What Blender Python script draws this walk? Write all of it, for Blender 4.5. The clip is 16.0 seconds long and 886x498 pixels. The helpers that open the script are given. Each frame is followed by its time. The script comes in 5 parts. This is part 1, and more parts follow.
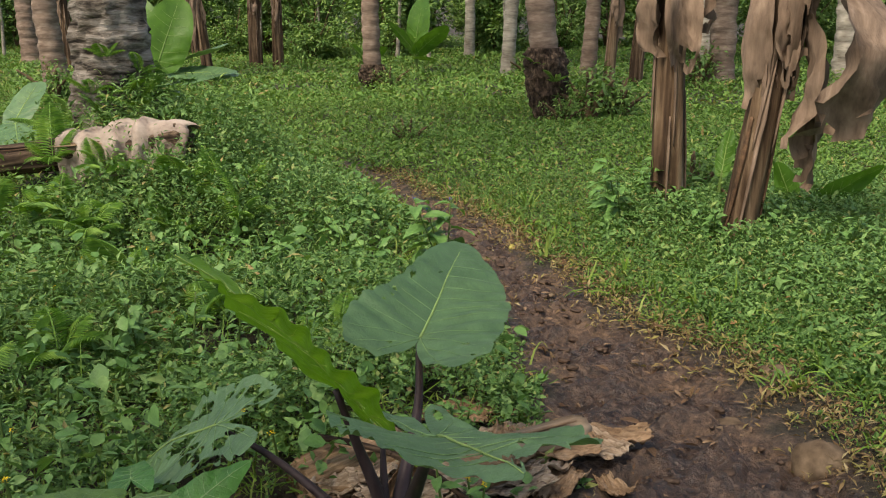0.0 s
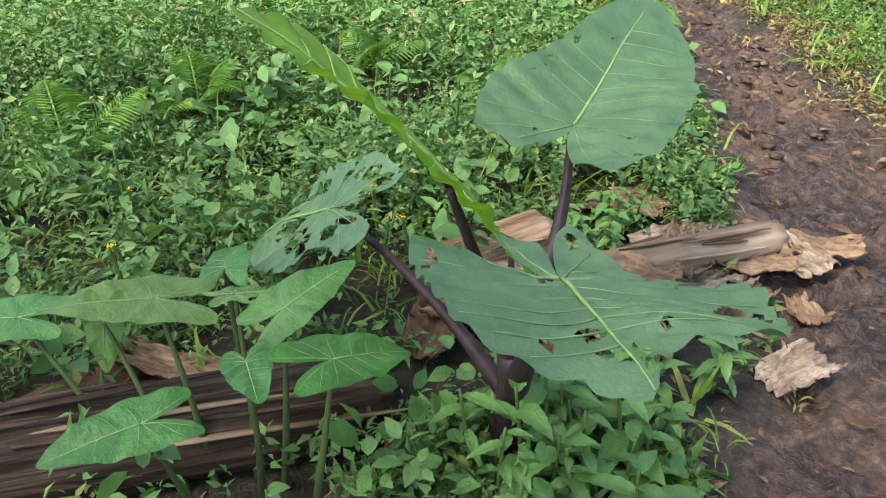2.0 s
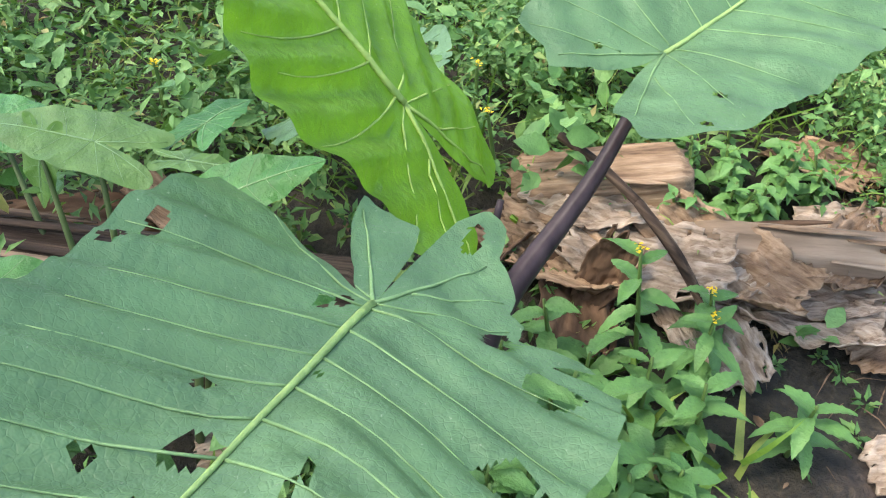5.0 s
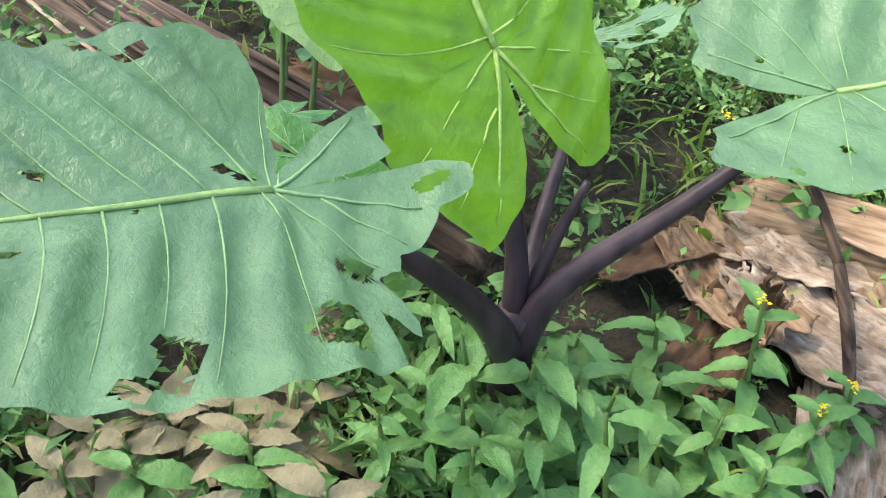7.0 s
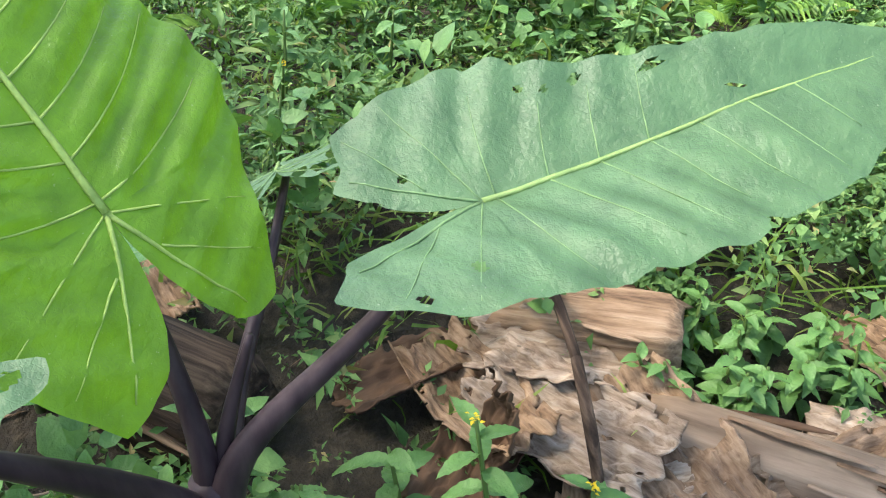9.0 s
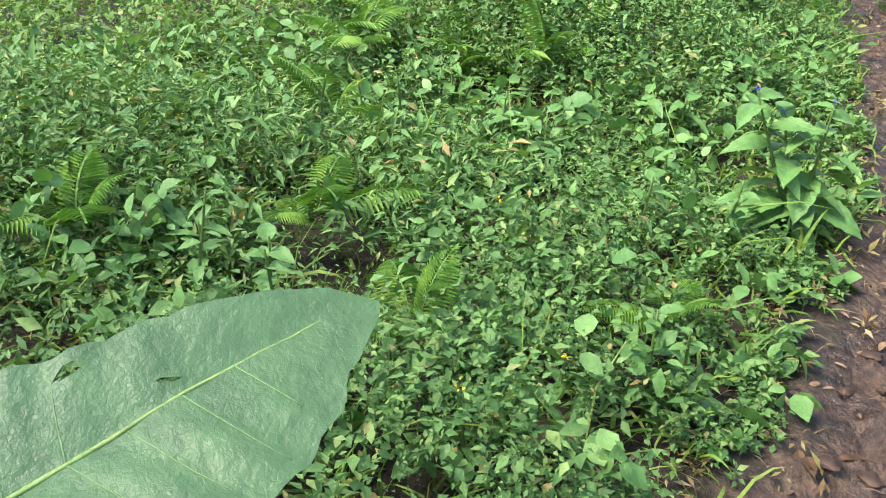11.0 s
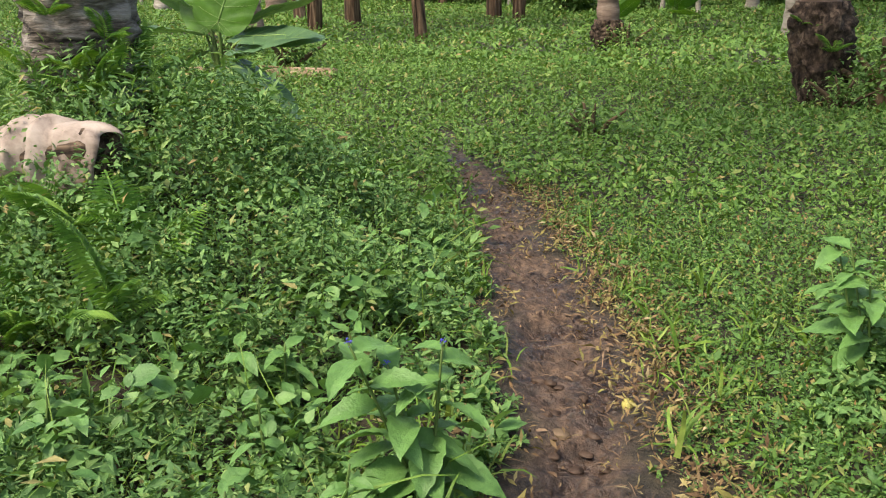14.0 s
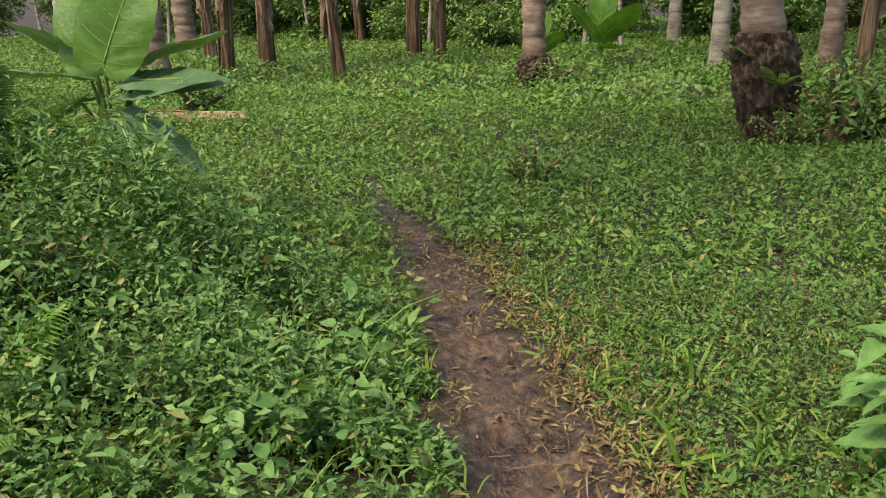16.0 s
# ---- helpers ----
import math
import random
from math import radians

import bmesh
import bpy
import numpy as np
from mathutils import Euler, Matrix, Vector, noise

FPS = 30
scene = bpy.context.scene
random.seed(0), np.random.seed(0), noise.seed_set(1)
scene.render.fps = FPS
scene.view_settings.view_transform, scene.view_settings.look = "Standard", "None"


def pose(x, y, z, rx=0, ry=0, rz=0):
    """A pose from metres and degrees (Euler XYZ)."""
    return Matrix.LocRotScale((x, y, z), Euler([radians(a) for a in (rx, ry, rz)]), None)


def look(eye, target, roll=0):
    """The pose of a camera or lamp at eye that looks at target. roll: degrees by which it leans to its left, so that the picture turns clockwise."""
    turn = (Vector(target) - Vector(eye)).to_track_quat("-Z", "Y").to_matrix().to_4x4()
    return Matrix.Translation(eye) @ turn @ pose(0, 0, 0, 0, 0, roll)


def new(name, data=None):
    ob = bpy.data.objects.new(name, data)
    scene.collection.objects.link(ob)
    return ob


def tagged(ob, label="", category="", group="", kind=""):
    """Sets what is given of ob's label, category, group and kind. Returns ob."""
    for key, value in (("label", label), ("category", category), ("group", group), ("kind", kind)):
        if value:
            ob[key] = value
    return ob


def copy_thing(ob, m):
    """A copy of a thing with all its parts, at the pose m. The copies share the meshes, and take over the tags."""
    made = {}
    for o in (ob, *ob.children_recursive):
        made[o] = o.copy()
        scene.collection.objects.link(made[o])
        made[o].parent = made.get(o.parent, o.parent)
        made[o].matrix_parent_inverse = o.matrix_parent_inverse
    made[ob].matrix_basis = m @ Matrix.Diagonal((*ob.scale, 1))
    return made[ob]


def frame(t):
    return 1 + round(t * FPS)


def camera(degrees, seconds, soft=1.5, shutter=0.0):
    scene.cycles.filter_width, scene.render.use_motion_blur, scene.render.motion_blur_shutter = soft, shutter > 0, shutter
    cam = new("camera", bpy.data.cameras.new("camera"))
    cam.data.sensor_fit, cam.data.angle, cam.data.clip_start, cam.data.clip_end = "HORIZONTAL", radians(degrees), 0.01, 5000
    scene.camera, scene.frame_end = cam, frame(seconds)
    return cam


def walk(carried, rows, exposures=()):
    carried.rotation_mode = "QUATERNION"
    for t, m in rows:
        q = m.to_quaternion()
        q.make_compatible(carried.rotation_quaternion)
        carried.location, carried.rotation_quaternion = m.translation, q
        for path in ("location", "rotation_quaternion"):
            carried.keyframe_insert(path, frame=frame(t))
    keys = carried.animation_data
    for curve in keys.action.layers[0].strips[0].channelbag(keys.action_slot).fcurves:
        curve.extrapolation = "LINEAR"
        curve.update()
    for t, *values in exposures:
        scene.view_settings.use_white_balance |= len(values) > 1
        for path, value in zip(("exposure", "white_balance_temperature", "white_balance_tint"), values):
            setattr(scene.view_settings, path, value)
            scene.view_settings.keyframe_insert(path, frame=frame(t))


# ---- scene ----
cam = camera(50.2, 16.0, soft=1.1)
PATH = [
    (0.0, (1.525, 0.721, 1.579), (0.833, 2.525, 1.063), -0.74),
    (0.5, (1.432, 0.906, 1.557), (0.743, 2.693, 0.979), -1.69),
    (1.0, (1.392, 0.992, 1.524), (0.686, 2.711, 0.785), -1.47),
    (1.5, (1.388, 1.113, 1.480), (0.584, 2.719, 0.600), -1.30),
    (2.0, (1.418, 1.238, 1.476), (0.443, 2.669, 0.475), -1.90),
    (2.5, (1.412, 1.332, 1.466), (0.355, 2.658, 0.405), -2.63),
    (3.0, (1.377, 1.434, 1.435), (0.311, 2.709, 0.321), -2.92),
    (3.5, (1.356, 1.563, 1.420), (0.316, 2.799, 0.241), -2.23),
    (3.7, (1.356, 1.617, 1.397), (0.308, 2.831, 0.201), -1.57),
    (5.8, (1.540, 2.187, 1.347), (0.191, 2.744, -0.021), 2.40),
    (6.0, (1.544, 2.231, 1.354), (0.196, 2.716, -0.042), 2.31),
    (6.5, (1.566, 2.321, 1.343), (0.171, 2.600, -0.063), 2.30),
    (7.0, (1.623, 2.428, 1.338), (0.152, 2.486, -0.016), 2.77),
    (7.5, (1.645, 2.490, 1.341), (0.145, 2.479, 0.018), 1.63),
    (8.0, (1.629, 2.534, 1.337), (0.112, 2.606, 0.036), -0.75),
    (8.5, (1.584, 2.622, 1.338), (0.042, 2.822, 0.081), -1.52),
    (9.0, (1.543, 2.721, 1.334), (-0.031, 3.043, 0.143), -0.98),
    (9.5, (1.496, 2.803, 1.309), (-0.068, 3.372, 0.201), 1.04),
    (9.7, (1.484, 2.853, 1.309), (-0.035, 3.585, 0.234), 1.04),
    (11.8, (1.465, 3.283, 1.480), (-0.021, 4.301, 0.611), -0.24),
    (12.0, (1.460, 3.329, 1.481), (0.013, 4.417, 0.632), -0.35),
    (12.5, (1.407, 3.468, 1.466), (0.069, 4.727, 0.674), -0.23),
    (13.0, (1.298, 3.618, 1.464), (0.034, 4.990, 0.744), -0.50),
    (13.5, (1.193, 3.758, 1.475), (-0.028, 5.204, 0.831), -1.10),
    (14.0, (1.115, 3.897, 1.439), (-0.084, 5.379, 0.836), -1.39),
    (14.5, (1.034, 4.056, 1.418), (-0.170, 5.546, 0.841), -1.41),
    (15.0, (0.937, 4.202, 1.421), (-0.264, 5.694, 0.849), -0.97),
    (15.5, (0.802, 4.340, 1.400), (-0.368, 5.865, 0.847), -1.32),
    (16.0, (0.613, 4.487, 1.394), (-0.468, 6.081, 0.857), -1.90),
]
EXPOSURES = [(0.0, 0.80, 7600, 10), (1.0, 1.22, 7200, 10), (2.0, 1.70, 6600, 10), (3.5, 1.92, 6400, 10), (6.0, 2.36, 6600, 10), (7.0, 2.42, 6600, 10), (9.0, 2.15, 6600, 10),
             (12.0, 1.65, 6500, 10), (13.0, 1.42, 6900, 10), (14.5, 1.12, 7300, 10), (16.0, 1.0, 7600, 10)]
walk(cam, [(t, look(e, g, r)) for t, e, g, r in PATH], EXPOSURES)

# ---- light ----
world = bpy.data.worlds.new("sky")
scene.world = world
world.use_nodes = True
wn = world.node_tree.nodes
sky = wn.new("ShaderNodeTexSky")
sky.sky_type, sky.sun_disc = "NISHITA", False
sky.sun_elevation, sky.sun_rotation = radians(58), radians(200)
sky.dust_density = 3.0
wn["Background"].inputs["Strength"].default_value = 0.15
world.node_tree.links.new(sky.outputs["Color"], wn["Background"].inputs["Color"])
sun_data = bpy.data.lights.new("sun", "SUN")
sun_data.energy, sun_data.angle, sun_data.color = 2.3, radians(20), (1.0, 0.95, 0.86)
sun = new("sun", sun_data)
sun.matrix_world = look((-4, -9, 20), (0, 4, 0))

rng = np.random.default_rng(7)


# ---- materials ----
def nodes_of(name):
    m = bpy.data.materials.new(name)
    m.use_nodes = True
    t = m.node_tree
    return m, t, t.nodes, t.links, t.nodes["Principled BSDF"]


def noise_node(nt, lk, scale, detail=4.0, rough=0.55, stretch=None, coord="Object"):
    tc = nt.new("ShaderNodeTexCoord")
    n = nt.new("ShaderNodeTexNoise")
    n.inputs["Scale"].default_value, n.inputs["Detail"].default_value, n.inputs["Roughness"].default_value = scale, detail, rough
    if stretch:
        mp = nt.new("ShaderNodeMapping")
        mp.inputs["Scale"].default_value = stretch
        lk.new(tc.outputs[coord], mp.inputs["Vector"])
        lk.new(mp.outputs["Vector"], n.inputs["Vector"])
    else:
        lk.new(tc.outputs[coord], n.inputs["Vector"])
    return n


def ramp_node(nt, lk, src, stops):
    r = nt.new("ShaderNodeValToRGB")
    e = r.color_ramp.elements
    while len(e) < len(stops):
        e.new(0.5)
    for k, (pos, col) in zip(e, stops):
        k.position, k.color = pos, (*col, 1)
    lk.new(src, r.inputs["Fac"])
    return r


def mix_node(nt, lk, fac, a, b, mode="MIX"):
    m = nt.new("ShaderNodeMix")
    m.data_type, m.blend_type = "RGBA", mode
    for key, v in ((0, fac), (6, a), (7, b)):
        if isinstance(v, (int, float)):
            m.inputs[key].default_value = v
        elif isinstance(v, tuple):
            m.inputs[key].default_value = (*v, 1)
        else:
            lk.new(v, m.inputs[key])
    return m.outputs[2]


def bump_on(nt, lk, bsdf, src, strength=0.4, distance=0.01):
    b = nt.new("ShaderNodeBump")
    b.inputs["Strength"].default_value, b.inputs["Distance"].default_value = strength, distance
    lk.new(src, b.inputs["Height"])
    lk.new(b.outputs["Normal"], bsdf.inputs["Normal"])


def leaf_material(name, stops, rough=0.58, lit=0.20, island=True, blotch=30.0, tint=(1.25, 1.25, 0.5)):
    """Leaf tissue: colour varies leaf by leaf, blotched, some light passes through."""
    m, t, nt, lk, b = nodes_of(name)
    if island:
        g = nt.new("ShaderNodeNewGeometry")
        src = g.outputs["Random Per Island"]
    else:
        src = noise_node(nt, lk, 3.0).outputs["Fac"]
    r = ramp_node(nt, lk, src, stops)
    n = noise_node(nt, lk, blotch)
    nr = ramp_node(nt, lk, n.outputs["Fac"], [(0.3, (0.72, 0.74, 0.7)), (0.7, (1.15, 1.12, 1.05))])
    col = mix_node(nt, lk, 1.0, r.outputs["Color"], nr.outputs["Color"], "MULTIPLY")
    if not island:
        sp = noise_node(nt, lk, 210.0, 2.0)
        sr = ramp_node(nt, lk, sp.outputs["Fac"], [(0.70, (0.0, 0.0, 0.0)), (0.76, (0.35, 0.35, 0.35))])
        col = mix_node(nt, lk, sr.outputs["Color"], col, (0.42, 0.46, 0.36))
    lk.new(col, b.inputs["Base Color"])
    b.inputs["Roughness"].default_value = rough
    b.inputs["Specular IOR Level"].default_value = 0.28 if island else 0.4
    tr = nt.new("ShaderNodeBsdfTranslucent")
    lk.new(mix_node(nt, lk, 1.0, col, tint, "MULTIPLY"), tr.inputs["Color"])
    ms = nt.new("ShaderNodeMixShader")
    ms.inputs["Fac"].default_value = lit
    lk.new(b.outputs["BSDF"], ms.inputs[1])
    lk.new(tr.outputs["BSDF"], ms.inputs[2])
    lk.new(ms.outputs["Shader"], nt["Material Output"].inputs["Surface"])
    crease = noise_node(nt, lk, blotch * 4.0, 3.0)
    if island:
        bump_on(nt, lk, b, crease.outputs["Fac"], 0.55, 0.006)
        return m
    tc = nt.new("ShaderNodeTexCoord")
    net = nt.new("ShaderNodeTexVoronoi")
    net.feature = "DISTANCE_TO_EDGE"
    net.inputs["Scale"].default_value = 130.0
    lk.new(tc.outputs["Object"], net.inputs["Vector"])
    thin = ramp_node(nt, lk, net.outputs["Distance"], [(0.0, (1.0, 1.0, 1.0)), (0.10, (0.0, 0.0, 0.0))])
    both = nt.new("ShaderNodeMath")
    both.operation = "MULTIPLY_ADD"
    lk.new(thin.outputs["Color"], both.inputs[0])
    both.inputs[1].default_value = -0.05
    lk.new(crease.outputs["Fac"], both.inputs[2])
    bump_on(nt, lk, b, both.outputs[0], 0.75, 0.006)
    return m


def fibre_material(name, stops, stretch, scale=6.0, rough=0.85, bump=0.7, distance=0.006, blotch=3.0):
    """Dry fibrous stuff: streaks along one local axis, stains at a larger scale."""
    m, t, nt, lk, b = nodes_of(name)
    n = noise_node(nt, lk, scale, 6.0, 0.62, stretch)
    r = ramp_node(nt, lk, n.outputs["Fac"], stops)
    s = noise_node(nt, lk, blotch, 3.0)
    sr = ramp_node(nt, lk, s.outputs["Fac"], [(0.3, (0.6, 0.56, 0.52)), (0.65, (1.1, 1.08, 1.05))])
    lk.new(mix_node(nt, lk, 1.0, r.outputs["Color"], sr.outputs["Color"], "MULTIPLY"), b.inputs["Base Color"])
    b.inputs["Roughness"].default_value = rough
    b.inputs["Specular IOR Level"].default_value = 0.2
    bump_on(nt, lk, b, n.outputs["Fac"], bump, distance)
    return m


G = lambda *s: [(p, c) for p, c in s]
M_HERB = leaf_material("herb_leaves", G((0.0, (0.060, 0.14, 0.041)), (0.45, (0.102, 0.215, 0.063)), (0.8, (0.155, 0.285, 0.088)), (0.96, (0.21, 0.31, 0.10)), (1.0, (0.30, 0.22, 0.10))))
M_LOW = leaf_material("low_ground_leaves", G((0.0, (0.055, 0.13, 0.030)), (0.55, (0.095, 0.205, 0.046)), (0.87, (0.15, 0.26, 0.066)), (0.95, (0.26, 0.23, 0.08)), (1.0, (0.25, 0.13, 0.06))))
M_GRASS = leaf_material("grass_blades", G((0.0, (0.07, 0.15, 0.02)), (0.6, (0.13, 0.24, 0.03)), (1.0, (0.24, 0.30, 0.08))), rough=0.5)
M_FAR = leaf_material("meadow_leaves", G((0.0, (0.065, 0.145, 0.030)), (0.5, (0.11, 0.225, 0.045)), (0.9, (0.16, 0.275, 0.062)), (1.0, (0.28, 0.22, 0.09))))
M_BUSH = leaf_material("bush_leaves", G((0.0, (0.065, 0.14, 0.04)), (0.6, (0.13, 0.25, 0.065)), (1.0, (0.23, 0.34, 0.10))))
M_FERN = leaf_material("fern_leaves", G((0.0, (0.07, 0.17, 0.025)), (0.6, (0.12, 0.26, 0.04)), (1.0, (0.19, 0.33, 0.055))))
M_EAR = leaf_material("elephant_ear_leaf", G((0.3, (0.082, 0.172, 0.080)), (0.7, (0.115, 0.215, 0.098))), rough=0.42, lit=0.22, island=False, blotch=14.0)
M_EAR_YOUNG = leaf_material("young_elephant_ear_leaf", G((0.3, (0.13, 0.29, 0.02)), (0.7, (0.18, 0.36, 0.032))), rough=0.36, lit=0.42, island=False, blotch=14.0)
M_VEIN = leaf_material("leaf_veins", G((0.0, (0.17, 0.30, 0.13)), (1.0, (0.22, 0.35, 0.15))), rough=0.45, lit=0.15)
M_VEIN_YOUNG = leaf_material("young_leaf_veins", G((0.0, (0.30, 0.44, 0.10)), (1.0, (0.38, 0.52, 0.14))), rough=0.45, lit=0.15)
M_MIDRIB = leaf_material("leaf_midrib", G((0.0, (0.24, 0.37, 0.12)), (1.0, (0.30, 0.43, 0.15))), rough=0.45, lit=0.15)
M_TARO = leaf_material("taro_leaf", G((0.3, (0.048, 0.165, 0.034)), (0.7, (0.075, 0.23, 0.050))), rough=0.4, lit=0.25, island=False, blotch=20.0)
M_TARO_PALE = leaf_material("pale_taro_leaf", G((0.3, (0.11, 0.22, 0.055)), (0.7, (0.15, 0.27, 0.08))), rough=0.45, lit=0.3, island=False, blotch=20.0)
M_WEED = leaf_material("weed_leaves", G((0.0, (0.075, 0.18, 0.050)), (0.6, (0.12, 0.25, 0.072)), (1.0, (0.18, 0.32, 0.105))), rough=0.42)
M_MUDDY = leaf_material("mud_splashed_leaves", G((0.0, (0.17, 0.15, 0.08)), (1.0, (0.28, 0.24, 0.15))), rough=0.8, lit=0.1)
M_BANANA = leaf_material("banana_leaf", G((0.3, (0.06, 0.16, 0.02)), (0.7, (0.10, 0.23, 0.03))), rough=0.4, lit=0.35, island=False, blotch=8.0)
M_WITHERED = leaf_material("withered_leaves", G((0.0, (0.10, 0.055, 0.03)), (0.5, (0.22, 0.15, 0.075)), (0.8, (0.24, 0.22, 0.07)), (1.0, (0.34, 0.27, 0.16))), rough=0.8, lit=0.1)
M_YELLOW = leaf_material("yellow_petals", G((0.0, (0.75, 0.5, 0.02)), (1.0, (0.85, 0.62, 0.03))), lit=0.2)
M_BLUE = leaf_material("blue_petals", G((0.0, (0.05, 0.05, 0.45)), (1.0, (0.1, 0.08, 0.6))), lit=0.2)
M_VEIN_PALE = leaf_material("pale_leaf_veins", G((0.0, (0.20, 0.33, 0.15)), (1.0, (0.27, 0.40, 0.20))), lit=0.15)
M_CLOD = fibre_material("wet_mud_clod", G((0.3, (0.030, 0.019, 0.014)), (0.7, (0.10, 0.066, 0.047))), (1, 1, 1), 30.0, rough=0.5)
M_PETIOLE = fibre_material("dark_purple_petiole", G((0.35, (0.022, 0.014, 0.018)), (0.75, (0.06, 0.042, 0.045))), (1, 1, 0.15), 30.0, rough=0.45, bump=0.25, distance=0.002)
M_STEM = fibre_material("green_stem", G((0.3, (0.07, 0.13, 0.03)), (0.8, (0.14, 0.22, 0.06))), (1, 1, 0.2), 20.0, rough=0.5, bump=0.2, distance=0.002)
M_TAROSTEM = fibre_material("taro_stalk", G((0.3, (0.045, 0.07, 0.025)), (0.8, (0.10, 0.14, 0.05))), (1, 1, 0.2), 20.0, rough=0.5, bump=0.2, distance=0.002)
M_STALK = fibre_material("brown_stalk", G((0.3, (0.07, 0.05, 0.03)), (0.8, (0.17, 0.12, 0.07))), (1, 1, 0.2), 20.0)
M_HUSK = fibre_material("dry_banana_sheath", G((0.28, (0.07, 0.042, 0.025)), (0.5, (0.25, 0.165, 0.10)), (0.75, (0.42, 0.31, 0.21))), (0.10, 1, 1), 65.0, blotch=8.0, bump=1.0, distance=0.008)
M_HUSK_PALE = fibre_material("bleached_dry_leaf", G((0.28, (0.12, 0.08, 0.055)), (0.42, (0.25, 0.185, 0.13)), (0.56, (0.38, 0.30, 0.225)), (0.75, (0.52, 0.44, 0.355))), (0.12, 1, 1), 75.0, bump=1.0, distance=0.008, blotch=9.0)
M_COVER = fibre_material("bleached_palm_sheath", G((0.30, (0.09, 0.07, 0.06)), (0.46, (0.28, 0.23, 0.20)), (0.75, (0.44, 0.385, 0.345))), (0.5, 1, 1), 11.0, bump=0.8, distance=0.012)
M_HUSK_DARK = fibre_material("rotting_fibre", G((0.3, (0.035, 0.022, 0.015)), (0.6, (0.14, 0.085, 0.05)), (0.8, (0.26, 0.17, 0.11))), (0.1, 1, 1), 22.0)
M_LOG = fibre_material("dark_rotting_stem", G((0.32, (0.010, 0.007, 0.005)), (0.46, (0.045, 0.030, 0.021)), (0.60, (0.13, 0.092, 0.064)), (0.78, (0.30, 0.235, 0.17))), (0.05, 1, 1), 34.0, bump=1.0, distance=0.012)
M_DRYLEAF = fibre_material("hanging_dry_leaf", G((0.25, (0.085, 0.06, 0.045)), (0.55, (0.22, 0.16, 0.12)), (0.8, (0.36, 0.275, 0.215))), (1, 1, 0.2), 16.0, bump=1.0, distance=0.012)
M_BANSTEM = fibre_material("dry_banana_stem", G((0.34, (0.016, 0.010, 0.007)), (0.47, (0.065, 0.040, 0.024)), (0.58, (0.14, 0.095, 0.060)), (0.78, (0.38, 0.30, 0.21))), (1, 1, 0.06), 15.0, bump=1.0, distance=0.012)
M_PALM = fibre_material("palm_bark", G((0.25, (0.085, 0.06, 0.048)), (0.5, (0.20, 0.15, 0.12)), (0.75, (0.35, 0.29, 0.24))), (0.5, 0.5, 2.2), 8.0, bump=0.9, distance=0.012)
M_PALM_PALE = fibre_material("pale_palm_bark", G((0.3, (0.13, 0.115, 0.095)), (0.5, (0.31, 0.29, 0.25)), (0.75, (0.46, 0.44, 0.39))), (0.5, 0.5, 2.2), 8.0, bump=0.8, distance=0.012)
M_PALM_OLD = fibre_material("cracked_old_palm_bark", G((0.38, (0.016, 0.013, 0.011)), (0.47, (0.12, 0.105, 0.09)), (0.60, (0.27, 0.25, 0.23)), (0.8, (0.40, 0.38, 0.35))), (0.6, 0.6, 2.6), 7.0, bump=1.0, distance=0.05)
M_FRUIT = fibre_material("yellowish_fruit", G((0.3, (0.30, 0.27, 0.07)), (0.7, (0.46, 0.42, 0.14))), (1, 1, 1), 30.0, rough=0.6, bump=0.2)
M_ROOT = fibre_material("dark_root_mass", G((0.35, (0.010, 0.007, 0.006)), (0.52, (0.055, 0.038, 0.027)), (0.68, (0.17, 0.125, 0.09))), (1, 1, 0.5), 22.0, bump=1.0, distance=0.02)
M_WOOD = fibre_material("weathered_log", G((0.3, (0.10, 0.07, 0.045)), (0.55, (0.30, 0.22, 0.15)), (0.8, (0.46, 0.37, 0.27))), (0.12, 1, 1), 18.0)
M_STONE = fibre_material("muddy_stone", G((0.3, (0.07, 0.048, 0.03)), (0.7, (0.21, 0.155, 0.105))), (1, 1, 1), 14.0, bump=0.6)
M_LITTER = fibre_material("dead_leaf_litter", G((0.3, (0.08, 0.048, 0.028)), (0.7, (0.30, 0.21, 0.135))), (1, 1, 1), 20.0)


